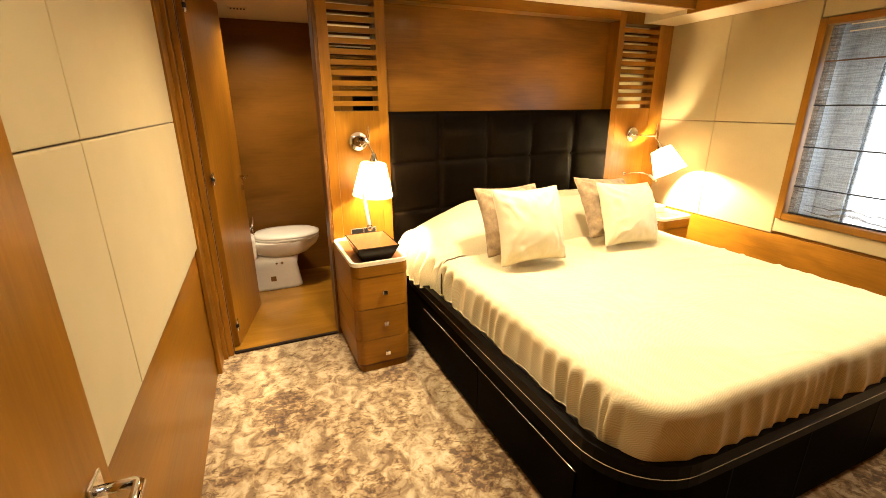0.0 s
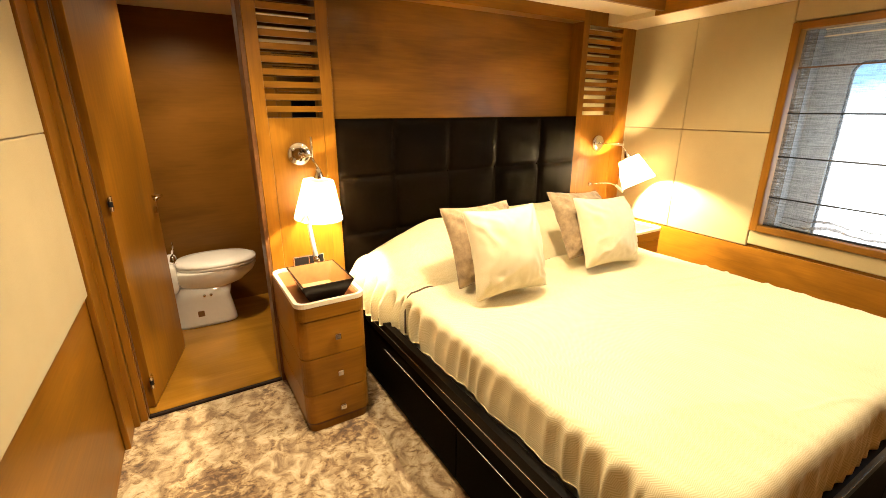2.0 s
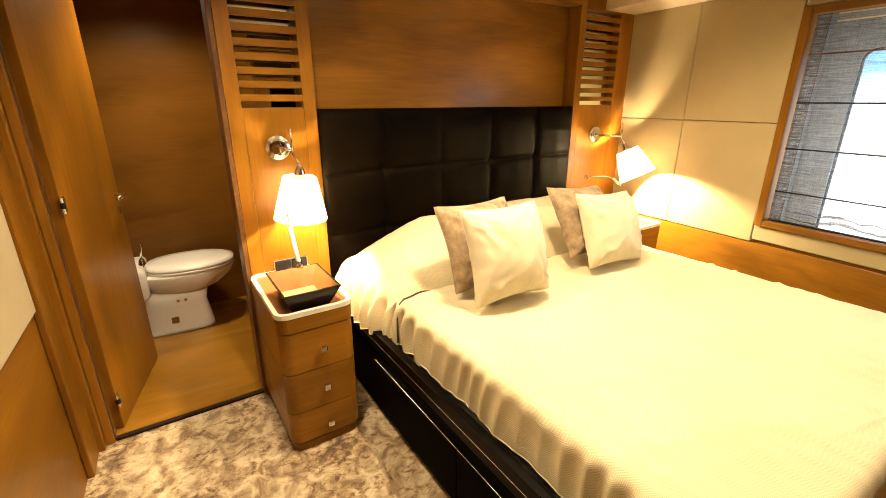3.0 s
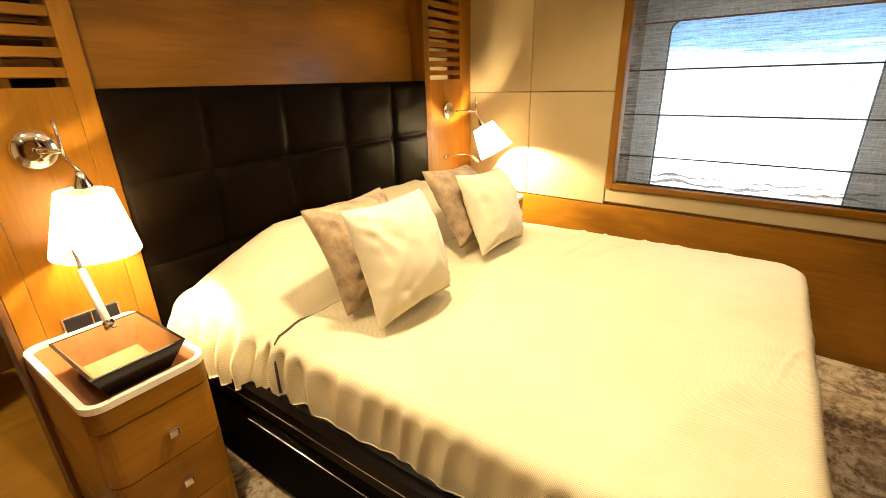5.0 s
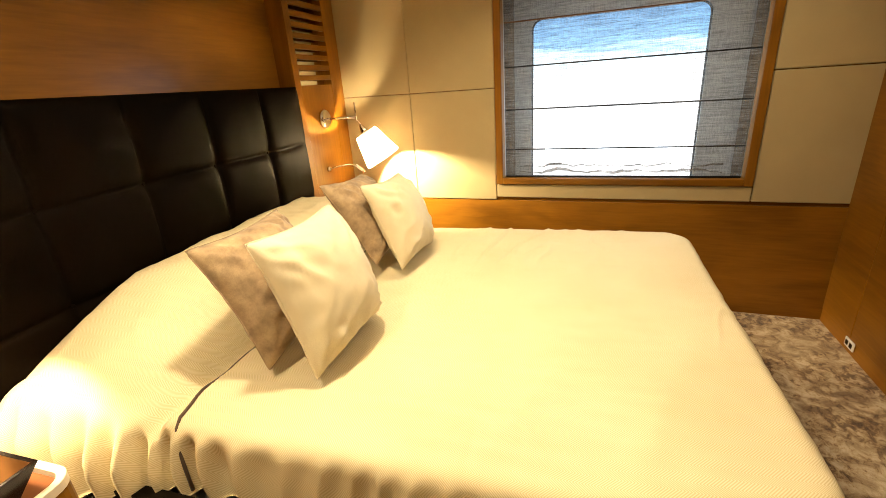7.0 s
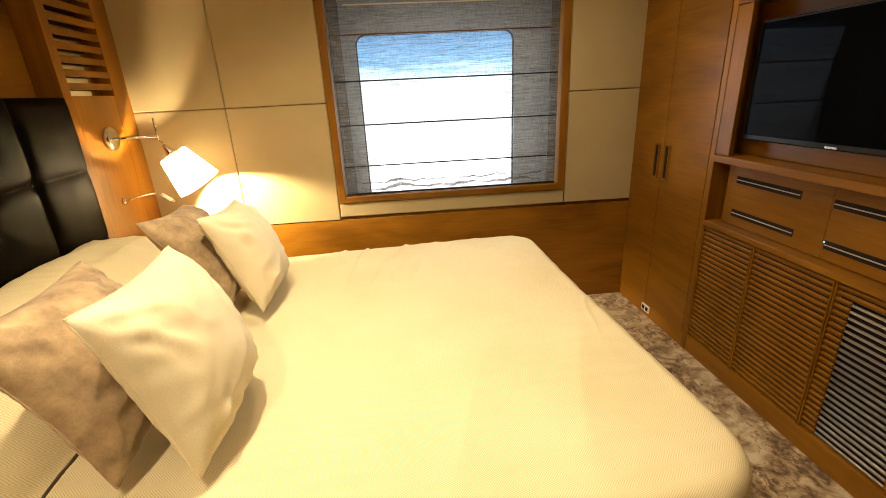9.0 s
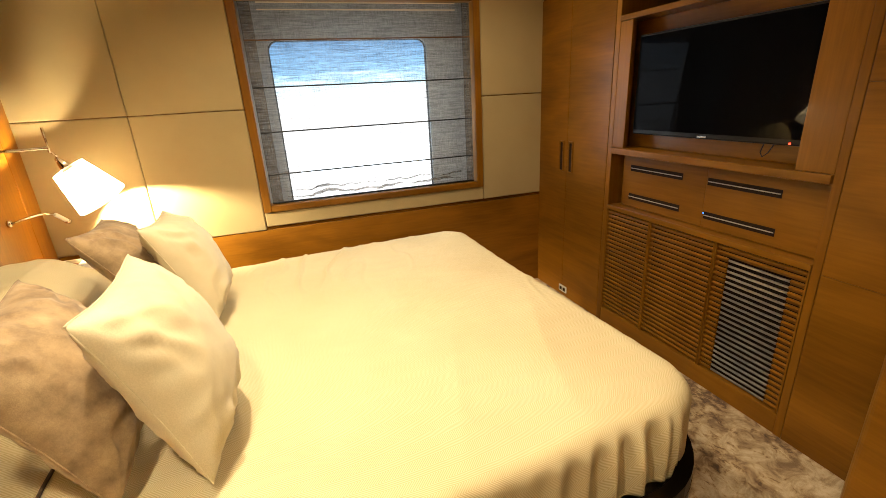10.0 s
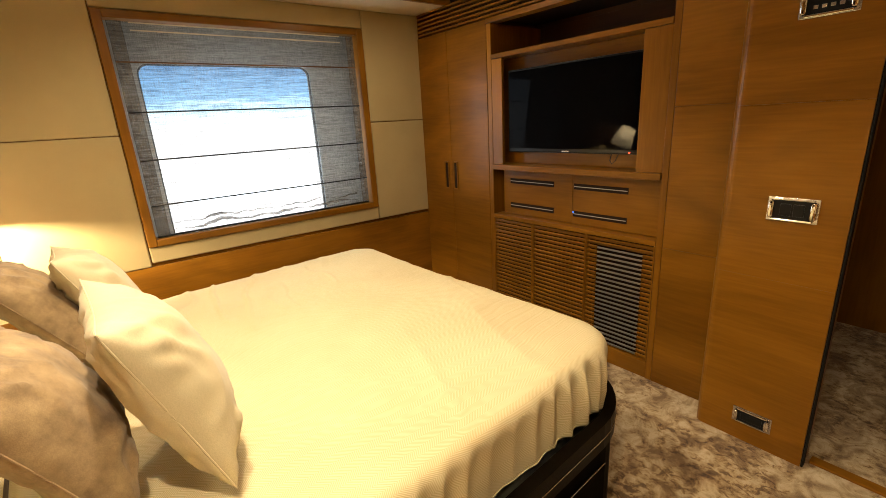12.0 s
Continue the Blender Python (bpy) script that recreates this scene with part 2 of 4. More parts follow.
def outside():
    """Distance beyond the hull window: rippled blue water that turns white lower down."""
    m = glowing("harbour_distance", (1, 1, 1), 3.0)
    n, l = m.node_tree.nodes, m.node_tree.links
    e = [k for k in n if k.type == "EMISSION"][0]
    tc, sep = n.new("ShaderNodeTexCoord"), n.new("ShaderNodeSeparateXYZ")
    l.new(tc.outputs["Object"], sep.inputs[0])
    rip = noise_tex(n, l, coords(n, l, (1, 1.2, 14)), 1.6, 5, 0.65)
    k = n.new("ShaderNodeMath")
    k.operation = "MULTIPLY_ADD"
    k.inputs[1].default_value = 0.5
    l.new(rip, k.inputs[0])
    l.new(sep.outputs[2], k.inputs[2])
    r = ramp(n, [(0.43, (1.0, 1.0, 1.0)), (0.49, (0.62, 0.88, 1.0)), (0.535, (0.20, 0.43, 0.70)), (0.65, (0.08, 0.20, 0.38))])
    mr = n.new("ShaderNodeMapRange")
    mr.inputs[1].default_value, mr.inputs[2].default_value = 0.30, 3.30
    l.new(k.outputs[0], mr.inputs[0])
    l.new(mr.outputs[0], r.inputs[0])
    l.new(r.outputs[0], e.inputs[0])
    return m


def glass():
    m, n, l, b = shader("window_glass", 0.02)
    b.inputs["Transmission Weight"].default_value = 1.0
    b.inputs["IOR"].default_value = 1.45
    return m


LEATHER_RAIL = leather("polished_leather_rail", 0.36, 0.06)
LEATHER, CARPET, SPREAD, SHADE = leather(), carpet(), spread_cloth(), shade_cloth()
SHEER, SHEER_HEM = sheer("woven_sheer", 0.34, 0.84, (0.36, 0.38, 0.38)), sheer("woven_sheer_hem", 0.0, 0.5, (0.24, 0.20, 0.15))
GLASS, OUTSIDE = glass(), outside()
SCREEN = plain("black_glass_screen", (0.002, 0.002, 0.0025), 0.015, 0, 0.02)
SCREEN.node_tree.nodes["Principled BSDF"].inputs["Specular IOR Level"].default_value = 0.017
MIRROR = plain("mirror_glass", (0.75, 0.74, 0.72), 0.02, 1.0, 0.0)
LED_RED, LED_BLUE = glowing("red_led", (1, 0.05, 0.02), 6), glowing("blue_led", (0.05, 0.2, 1), 8)
DOWNGLOW = glowing("downlight_glow", (1, 0.85, 0.6), 60)
READGLOW = glowing("reading_led", (1, 0.92, 0.8), 10)


# ---------------------------------------------------------------- mesh tools
def block(bm, x0, x1, y0, y1, z0, z1, bevel=0.0, seg=2):
    ret = bmesh.ops.create_cube(bm, size=1.0, matrix=Matrix.Translation(((x0 + x1) / 2, (y0 + y1) / 2, (z0 + z1) / 2)) @ Matrix.Diagonal((x1 - x0, y1 - y0, z1 - z0, 1)))
    if bevel:
        ed = {e for v in ret["verts"] for e in v.link_edges}
        bmesh.ops.bevel(bm, geom=list(ed), offset=bevel, segments=seg, profile=0.5, affect="EDGES")
    return bm


def solid(x0, x1, y0, y1, z0, z1, bevel=0.0, seg=2):
    return block(bmesh.new(), x0, x1, y0, y1, z0, z1, bevel, seg)


def link(name, bm, material, smooth=False):
    me = bpy.data.meshes.new(name)
    bmesh.ops.recalc_face_normals(bm, faces=bm.faces)
    bm.to_mesh(me)
    bm.free()
    me.materials.append(material)
    if smooth:
        for p in me.polygons:
            p.use_smooth = True
    return new(name, me)


def part(name, bm, material, parent, label="", smooth=False, at=None):
    ob = link(name, bm, material, smooth)
    ob.parent = parent
    if at is not None:
        ob.matrix_local = at
    if label:
        tagged(ob, label)
    return ob


def again(ob, at):
    """Another part on the same mesh, under the same parent."""
    o = new(ob.name.split(".")[0], ob.data)
    o.parent = ob.parent
    o.matrix_local = at
    return o


def thing(name, at, label, category, group="", kind=""):
    ob = new(name)
    ob.matrix_world = at
    return tagged(ob, label, category, group, kind)


def structure(name, bm, material, at=HERE, label="", category=""):
    ob = link(name, bm, material)
    ob.matrix_world = at
    return tagged(ob, label, category, "", "structure")


def loft(sections, n=32, cap=True, bm=None):
    """Skin of superellipse rings: (cx, cy, z, rx, ry, power)."""
    bm = bm or bmesh.new()
    rings = []
    for cx, cy, z, rx, ry, p in sections:
        ring = []
        for i in range(n):
            a = 2 * math.pi * i / n
            c, q = math.cos(a), math.sin(a)
            ring.append(bm.verts.new((cx + rx * math.copysign(abs(c) ** (2 / p), c), cy + ry * math.copysign(abs(q) ** (2 / p), q), z)))
        rings.append(ring)
    for a, b in zip(rings, rings[1:]):
        for i in range(n):
            bm.faces.new((a[i], a[(i + 1) % n], b[(i + 1) % n], b[i]))
    if cap:
        bm.faces.new(rings[0][::-1])
        bm.faces.new(rings[-1])
    return bm


def tube(points, radius, n=10, bm=None):
    """Round rod along a polyline."""
    bm = bm or bmesh.new()
    pts = [Vector(p) for p in points]
    rings = []
    for i, p in enumerate(pts):
        d = (pts[min(i + 1, len(pts) - 1)] - pts[max(i - 1, 0)]).normalized()
        m = d.to_track_quat("Z", "Y").to_matrix()
        rings.append([bm.verts.new(p + m @ Vector((radius * math.cos(2 * math.pi * k / n), radius * math.sin(2 * math.pi * k / n), 0))) for k in range(n)])
    for a, b in zip(rings, rings[1:]):
        for k in range(n):
            bm.faces.new((a[k], a[(k + 1) % n], b[(k + 1) % n], b[k]))
    bm.faces.new(rings[0][::-1])
    bm.faces.new(rings[-1])
    return bm


def rounded_outline(x0, x1, y0, y1, r, n=8, corners=(1, 1, 1, 1)):
    """Counter-clockwise rounded rectangle; corners from lower left round."""
    pts = []
    for (cx, cy, a0), on in zip(((x0, y0, 180), (x1, y0, 270), (x1, y1, 0), (x0, y1, 90)), corners):
        rr = r if on else 0.0
        ox = cx + (rr if cx == x0 else -rr)
        oy = cy + (rr if cy == y0 else -rr)
        for i in range(n + 1 if rr else 1):
            a = radians(a0 + 90 * i / n)
            pts.append((ox + rr * math.cos(a), oy + rr * math.sin(a)))
    return pts


def prism(outline, z0, z1, bevel=0.0, bm=None):
    bm = bm or bmesh.new()
    lo = [bm.verts.new((x, y, z0)) for x, y in outline]
    hi = [bm.verts.new((x, y, z1)) for x, y in outline]
    k = len(outline)
    for i in range(k):
        bm.faces.new((lo[i], lo[(i + 1) % k], hi[(i + 1) % k], hi[i]))
    bm.faces.new(lo[::-1])
    top = bm.faces.new(hi)
    if bevel:
        bmesh.ops.bevel(bm, geom=list(top.edges), offset=bevel, segments=3, profile=0.5, affect="EDGES")
    return bm


def ringplate(outer, inner, z0, z1):
    """Flat plate with a hole; both outlines have the same count of points."""
    bm = bmesh.new()
    loops = [[bm.verts.new((x, y, z)) for x, y in o] for z in (z0, z1) for o in (outer, inner)]
    k = len(outer)
    for i in range(k):
        j = (i + 1) % k
        bm.faces.new((loops[0][i], loops[1][i], loops[1][j], loops[0][j]))
        bm.faces.new((loops[2][i], loops[2][j], loops[3][j], loops[3][i]))
        bm.faces.new((loops[0][i], loops[0][j], loops[2][j], loops[2][i]))
        bm.faces.new((loops[1][i], loops[3][i], loops[3][j], loops[1][j]))
    return bm


# ---------------------------------------------------------------- shell
structure("floor", solid(-1.6, 3.3, -2.2, 2.72, -0.1, 0.0), CARPET, HERE, "mottled beige and brown low-pile carpet over the cabin", "carpet floor")
bath_floor = structure("bath_floor", solid(-0.95, 0.45, 0.035, 1.45, 0.002, 0.012), BATH_FLOOR, BACK, "glossy honey-brown wooden bathroom floor", "floor")
structure("bath_subfloor", solid(-1.4, 0.9, 0.2, 1.6, -0.1, 0.0), DARKGAP, BACK, "dark underside beneath the bathroom floor", "floor")
structure("door_sill", solid(-0.6, 0.03, 0.008, 0.03, 0.0, 0.0135, 0.003), DARKGAP, BACK, "dark threshold strip of the bathroom doorway", "threshold")

# ceiling: a raised field inside a lower border along the walls
structure("ceiling", solid(-1.6, 3.4, -2.2, 4.0, CEIL, CEIL + 0.1), CEILING, HERE, "cream lined ceiling", "ceiling")
bm = solid(2.62, XW + 0.12, YT - 0.4, 2.75, SOFFIT, CEIL)
structure("ceiling_border_window", bm, CEILING, HERE, "cream lowered ceiling border along the window", "ceiling border")
structure("ceiling_border_back", solid(-0.1, 2.35, -0.42, -0.16, SOFFIT + 0.03, CEIL), CEILING, BACK, "cream lowered ceiling band before the headboard wall", "ceiling border")
structure("ceiling_trim_1", solid(2.595, 2.619, YT, 2.2, SOFFIT - 0.004, CEIL - 0.02, 0.002), WOOD_Y, HERE, "brown wooden ceiling trim along the border", "trim")
structure("ceiling_trim_2", solid(-0.1, 2.3, -0.445, -0.422, SOFFIT + 0.012, CEIL - 0.004, 0.002), WOOD_X, BACK, "brown wooden ceiling trim along the band", "trim")
for x, y, w in DOWN:
    d = thing("downlight", pose(x, y, CEIL), "small chrome recessed ceiling downlight, lit", "ceiling light", "ceiling downlights")
    part("rim", loft([(0, 0, -0.006, 0.04, 0.04, 2), (0, 0, 0.0, 0.045, 0.045, 2)], 24), CHROME, d, smooth=False)
    part("lens", loft([(0, 0, -0.009, 0.028, 0.028, 2), (0, 0, -0.0065, 0.028, 0.028, 2)], 24), DOWNGLOW, d, "glowing warm lens")

# headboard wall
PIL_L, PIL_R = (0.033, 0.405), (2.10, 2.70)
structure("wall_back", solid(0.033, 2.75, 0.10, 0.20, 0, CEIL), WOOD_X, BACK, "varnished cherry veneer wall behind the bed", "wall")
structure("wall_back_header", solid(0.405, 2.10, 0.0, 0.10, 1.952, CEIL), WOOD_X, BACK, "wooden header above the bed recess", "wall trim")
SLOT0, PITCH, GAP = 1.372, 0.0537, 0.026


def pilaster(name, u0, u1, s0, s1, slots, label):
    p = thing(name, BACK, label, "wall pilaster", "", "structure")
    top = SLOT0 + (slots - 1) * PITCH + GAP
    part("stile", solid(u0, s0, 0.0, 0.10, 0, CEIL, 0.002), WOOD, p)
    part("stile", solid(s1, u1, 0.0, 0.10, 0, CEIL, 0.002), WOOD, p)
    part("lower_panel", solid(s0 + 0.001, s1 - 0.001, 0.001, 0.10, 0, SLOT0), WOOD, p)
    part("upper_panel", solid(s0 + 0.001, s1 - 0.001, 0.001, 0.10, top, CEIL), WOOD, p)
    sl = part("slat", solid(s0, s1, 0.001, 0.022, 0, PITCH - GAP, 0.002, 1), WOOD_X, p, at=pose(0, 0, SLOT0 + GAP))
    for i in range(1, slots - 1):
        again(sl, pose(0, 0, SLOT0 + GAP + i * PITCH))
    return p


pl = pilaster("wall_pilaster_1", *PIL_L, 0.092, 0.348, 11, "cherry veneer pilaster with a slatted opening over a mirror")
part("mirror", solid(0.08, 0.36, 0.06, 0.07, 1.3, 1.98), MIRROR, pl, "mirror behind the slats")
pr = pilaster("wall_pilaster_2", *PIL_R, 2.155, 2.49, 11, "cherry veneer pilaster with a slatted opening over a mirror beside the window")
part("lining", solid(2.14, 2.5, 0.05, 0.06, 1.3, 1.98), MIRROR, pr, "mirror behind the slats")

# entry-side wall, in its own frame: u runs into the room, v along the wall
structure("wall_left", solid(-0.12, 0.0, -2.52, 0.0, 0, CEIL), WOOD_Y, LEFT, "varnished cherry veneer side wall", "wall")
wl = thing("wall_left_panels", LEFT, "beige fabric-covered padded wall panels", "wall panel", "", "structure")
for v0, v1 in ((-1.4292, -0.235), (-2.45, -1.4308)):
    for z0, z1 in ((0.737, 1.3335), (1.3365, 1.97)):
        part("panel", solid(0.001, 0.02, v0, v1, z0, z1, 0.005, 3), FABRIC, wl)
structure("wall_left_strip", solid(0.001, 0.024, -0.205, -0.002, 0, CEIL, 0.004), WOOD, LEFT, "upright cherry trim beside the bathroom door", "trim")

# bathroom doorway: casing, open leaf, room beyond
cas = thing("door_frame_1", BACK, "cherry wood casing of the bathroom doorway", "door frame", "", "structure")
part("jamb", solid(-0.70, -0.635, -0.03, 0.10, 0, CEIL, 0.004), WOOD, cas)
part("stop", solid(-0.634, -0.605, 0.0, 0.10, 0, CEIL, 0.003), WOOD, cas)
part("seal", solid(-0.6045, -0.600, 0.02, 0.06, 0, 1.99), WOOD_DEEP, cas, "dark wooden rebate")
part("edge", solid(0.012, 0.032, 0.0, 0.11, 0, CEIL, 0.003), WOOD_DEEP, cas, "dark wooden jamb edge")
door = thing("door_2", BACK @ pose(-0.59, 0.075, 0, 0, 0, 76), "cherry veneer bathroom door standing open", "door", "", "structure")
part("leaf", solid(0.0, 0.60, -0.02, 0.02, 0.02, 1.985, 0.002), WOOD, door)
for z in (0.16, 1.03, 1.86):
    hg = part("hinge", loft([(0, 0, z - 0.03, 0.008, 0.008, 2), (0, 0, z + 0.03, 0.008, 0.008, 2)], 12), CHROME, door, "chrome hinge", at=pose(-0.006, -0.027, 0))
    block_bm = solid(0.0, 0.03, -0.0235, -0.0205, z - 0.03, z + 0.03)
    part("hinge_leaf", block_bm, STEEL, door)
    part("hinge_knuckle", loft([(0, 0, z - 0.011, 0.0095, 0.0095, 2), (0, 0, z + 0.011, 0.0095, 0.0095, 2)], 12), BLACK, door, "black hinge knuckle", at=pose(-0.006, -0.027, 0))
hd = part("handle", tube([(0.545, -0.02, 0.965), (0.545, -0.065, 0.965), (0.43, -0.065, 0.965)], 0.008), CHROME, door, "chrome lever handle", True)
part("lock", loft([(0, 0, 0.02, 0.018, 0.018, 2), (0, 0, 0.03, 0.018, 0.018, 2)], 20), CHROME, door, "chrome lock rosette", at=pose(0.545, 0, 0.89, 90, 0, 0))
structure("bath_wall_far", solid(-1.4, 0.7, 1.28, 1.36, 0, 2.15), BATH_WOOD, BACK, "dark brown veneer bathroom wall", "wall")
structure("bath_wall_right", solid(0.34, 0.42, 0.201, 1.28, 0, 2.15), BATH_WOOD, BACK, "dark brown veneer bathroom side wall", "wall")
structure("bath_wall_left", solid(-1.05, -0.97, 0.0, 1.28, 0, 2.15), BATH_WOOD, BACK, "dark brown veneer bathroom side wall", "wall")
structure("bath_wall_front", solid(-1.4, -0.701, 0.02, 0.10, 0, 2.15), WOOD, BACK, "cherry veneer wall beside the bathroom door", "wall")
structure("bath_ceiling", solid(-1.0, 0.34, 0.11, 1.279, 2.005, 2.025), CEILING, BACK, "cream bathroom ceiling", "ceiling")
cv = thing("ceiling_vent", BACK @ pose(-0.31, 0.86, 2.005), "small brown slotted ceiling vent", "vent")
part("plate", solid(-0.06, 0.06, -0.025, 0.025, -0.006, 0.0, 0.002), CEILING, cv)
for i in range(5):
    # dark strips on the plate stand in for the shaded openings
    part("slot", solid(-0.046 + 0.02 * i, -0.036 + 0.02 * i, -0.018, 0.018, -0.0085, -0.0062), DARKGAP, cv)

# window wall
wallw = bmesh.new()
for y0, y1, z0, z1 in ((-0.6, 0.285, 0, CEIL), (1.575, 2.8, 0, CEIL), (0.285, 1.575, 0, 0.755), (0.285, 1.575, 1.812, CEIL)):
    block(wallw, XW + 0.02, XW + 0.12, y0, y1, z0, z1)
structure("wall_window", wallw, WOOD_Y, HERE, "cherry veneer wall on the window side", "wall")
wp = thing("wall_window_panels", HERE, "beige fabric-covered padded panels around the window", "wall panel", "", "structure")
for y0, y1, z0, z1 in ((2.1358, 2.66, 1.2865, SOFFIT), (1.603, 2.1342, 1.2865, SOFFIT), (2.1358, 2.66, 0.628, 1.2835), (1.603, 2.1342, 0.628, 1.2835),
                       (0.256, 1.599, 0.645, 0.727), (-0.17, 0.252, 0.645, 1.283), (-0.17, 0.252, 1.287, SOFFIT), (0.256, 1.599, 1.84, SOFFIT)):
    part("panel", solid(XW, XW + 0.0195, y0, y1, z0, z1, 0.006, 3), FABRIC, wp)
structure("wainscot", solid(XW + 0.004, XW + 0.019, -0.17, 2.66, 0.0, 0.626, 0.002), WOOD_Y, HERE, "cherry veneer lower wall below the panels", "wainscot")
win = thing("window_1", HERE, "rectangular cabin window in a cherry wood frame", "window", "", "structure")
for y0, y1, z0, z1 in ((0.258, 0.300, 0.729, 1.836), (1.558, 1.599, 0.729, 1.836), (0.300, 1.558, 0.729, 0.766), (0.300, 1.558, 1.80, 1.836)):
    part("window_frame", solid(XW - 0.012, XW + 0.06, y0, y1, z0, z1, 0.004), WOOD_Y if z1 - z0 < 0.2 else WOOD, win)
rv = bmesh.new()
for y0, y1, z0, z1 in ((0.10, 0.20, 0.5, 2.0), (1.60, 1.70, 0.5, 2.0), (0.10, 1.70, 0.45, 0.5), (0.10, 1.70, 2.0, 2.05)):
    block(rv, XW + 0.121, XW + 0.37, y0, y1, z0, z1)
part("reveal", rv, HULL, win, "white painted reveal")
k = 8
hole = rounded_outline(0.485, 1.445, 0.62, 1.655, 0.06, k)
outer = []
for i, (x, y) in enumerate(hole):
    c, f = divmod(i, k + 1)
    cx, cy = ((0.10, 0.45), (1.70, 0.45), (1.70, 2.05), (0.10, 2.05))[c]
    outer.append((cx, cy))
bmh = bmesh.new()
lo = [bmh.verts.new((XW + 0.34, x, y)) for x, y in hole]
hi = [bmh.verts.new((XW + 0.40, x, y)) for x, y in hole]
cs = [bmh.verts.new((XW + 0.34, x, y)) for x, y in ((0.10, 0.45), (1.70, 0.45), (1.70, 2.05), (0.10, 2.05))]
m = len(hole)
for i in range(m):
    j = (i + 1) % m
    bmh.faces.new((lo[i], lo[j], hi[j], hi[i]))
    c = i // (k + 1)
    if j // (k + 1) == c and j > i:
        bmh.faces.new((cs[c], lo[i], lo[j]))
    else:
        bmh.faces.new((cs[c], lo[i], lo[j], cs[(c + 1) % 4]))
part("hull_plate", bmh, HULL, win, "white hull plate with a rounded opening")
rim_in = rounded_outline(0.493, 1.437, 0.628, 1.647, 0.055, k)
rim = ringplate(hole, rim_in, 0, 0.012)
part("seal", rim, RUBBER, win, "dark rubber glazing seal", at=Matrix(((0, 0, 1, XW + 0.355), (1, 0, 0, 0), (0, 1, 0, 0), (0, 0, 0, 1))))
pane = part("pane", solid(XW + 0.372, XW + 0.378, 0.46, 1.47, 0.6, 1.68), GLASS, win, "clear glass pane")
pane.visible_shadow = False
bd = structure("backdrop", solid(6.0, 6.02, -7, 9, -3, 6), OUTSIDE, HERE, "bright backdrop outside, blue water above turning white below", "backdrop")

blind = thing("roman_blind", HERE, "grey-brown sheer woven roman blind, lowered over the window", "blind")
HEMS = (1.617, 1.39, 1.161, 0.934)
bmb = bmesh.new()
ny, nz = 60, 90
grid = []
for j in range(nz + 1):
    z = 0.772 + (1.797 - 0.772) * j / nz
    row = []
    for i in range(ny + 1):
        y = 0.312 + (1.546 - 0.312) * i / ny
        sag = min(abs(z - h) for h in HEMS)
        x = XW + 0.032 - 0.010 * math.sin(min(sag / 0.1, 1.0) * math.pi) * 0.5
        if z < 0.93:
            w = (0.93 - z) / 0.16
            x -= 0.030 * w * (noise.noise((y * 5, z * 18, 3.1)) + 0.5 * noise.noise((y * 14, z * 40, 1.0)))
        x += 0.003 * noise.noise((y * 3, z * 4, 7.7))
        row.append(bmb.verts.new((x, y, z)))
    grid.append(row)
for a, b in zip(grid, grid[1:]):
    for i in range(ny):
        bmb.faces.new((a[i], a[i + 1], b[i + 1], b[i]))
part("fabric", bmb, SHEER, blind, "slubby translucent weave", True)
for h in HEMS:
    part("batten", tube([(XW + 0.017, 0.314, h), (XW + 0.017, 1.544, h)], 0.0042, 6), BLACK if h < 1.6 else WOOD_DEEP, blind, "thin dark batten")
for zt in (1.790, 1.757):
    part("header_tape", solid(XW + 0.0185, XW + 0.0205, 0.40, 1.46, zt - 0.003, zt + 0.003), TRAYLIP, blind, "pale header tape")
for k_, (za, zb) in enumerate(((0.800, 0.822), (0.836, 0.846))):
    fold = bmesh.new()
    fv = []
    for i in range(91):
        y = 0.40 + 1.06 * i / 90
        wav = 0.020 * noise.noise((y * 7, k_ * 4.0, 2.0)) + 0.009 * noise.noise((y * 23, k_ * 3.0, 5.0))
        hgt = (zb - za) * max(0.12, 0.5 + 1.3 * noise.noise((y * 6, k_ * 7.0, 9.0)))
        fv.append([fold.verts.new((XW + 0.012, y, za + wav)), fold.verts.new((XW + 0.006, y, za + wav + hgt * 0.5)), fold.verts.new((XW + 0.013, y, za + wav + hgt))])
    for a, b in zip(fv, fv[1:]):
        for i in range(2):
            fold.faces.new((a[i], a[i + 1], b[i + 1], b[i]))
    part("bottom_fold", fold, SHEER_HEM, blind, "crumpled fold of slack fabric", True)
part("bottom_bar", solid(XW + 0.022, XW + 0.034, 0.31, 1.548, 0.767, 0.777, 0.002), BLACK, blind, "dark bottom bar")
for y0, y1 in ((1.488, 1.546), (0.312, 0.360)):
    hem = bmesh.new()
    hv = [[hem.verts.new((XW + 0.021, y, z)) for y in (y0, (y0 + y1) / 2, y1)] for z in (0.778, 1.1, 1.45, 1.795)]
    for a, b in zip(hv, hv[1:]):
        for i in range(2):
            hem.faces.new((a[i], a[i + 1], b[i + 1], b[i]))
    part("side_hem", hem, SHEER_HEM, blind, "darker doubled side hem")

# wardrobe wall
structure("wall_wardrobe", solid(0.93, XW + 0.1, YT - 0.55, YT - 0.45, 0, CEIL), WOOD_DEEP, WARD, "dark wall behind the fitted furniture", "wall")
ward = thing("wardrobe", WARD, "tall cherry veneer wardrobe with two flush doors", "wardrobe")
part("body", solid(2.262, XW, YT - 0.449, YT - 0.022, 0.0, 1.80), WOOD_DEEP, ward)
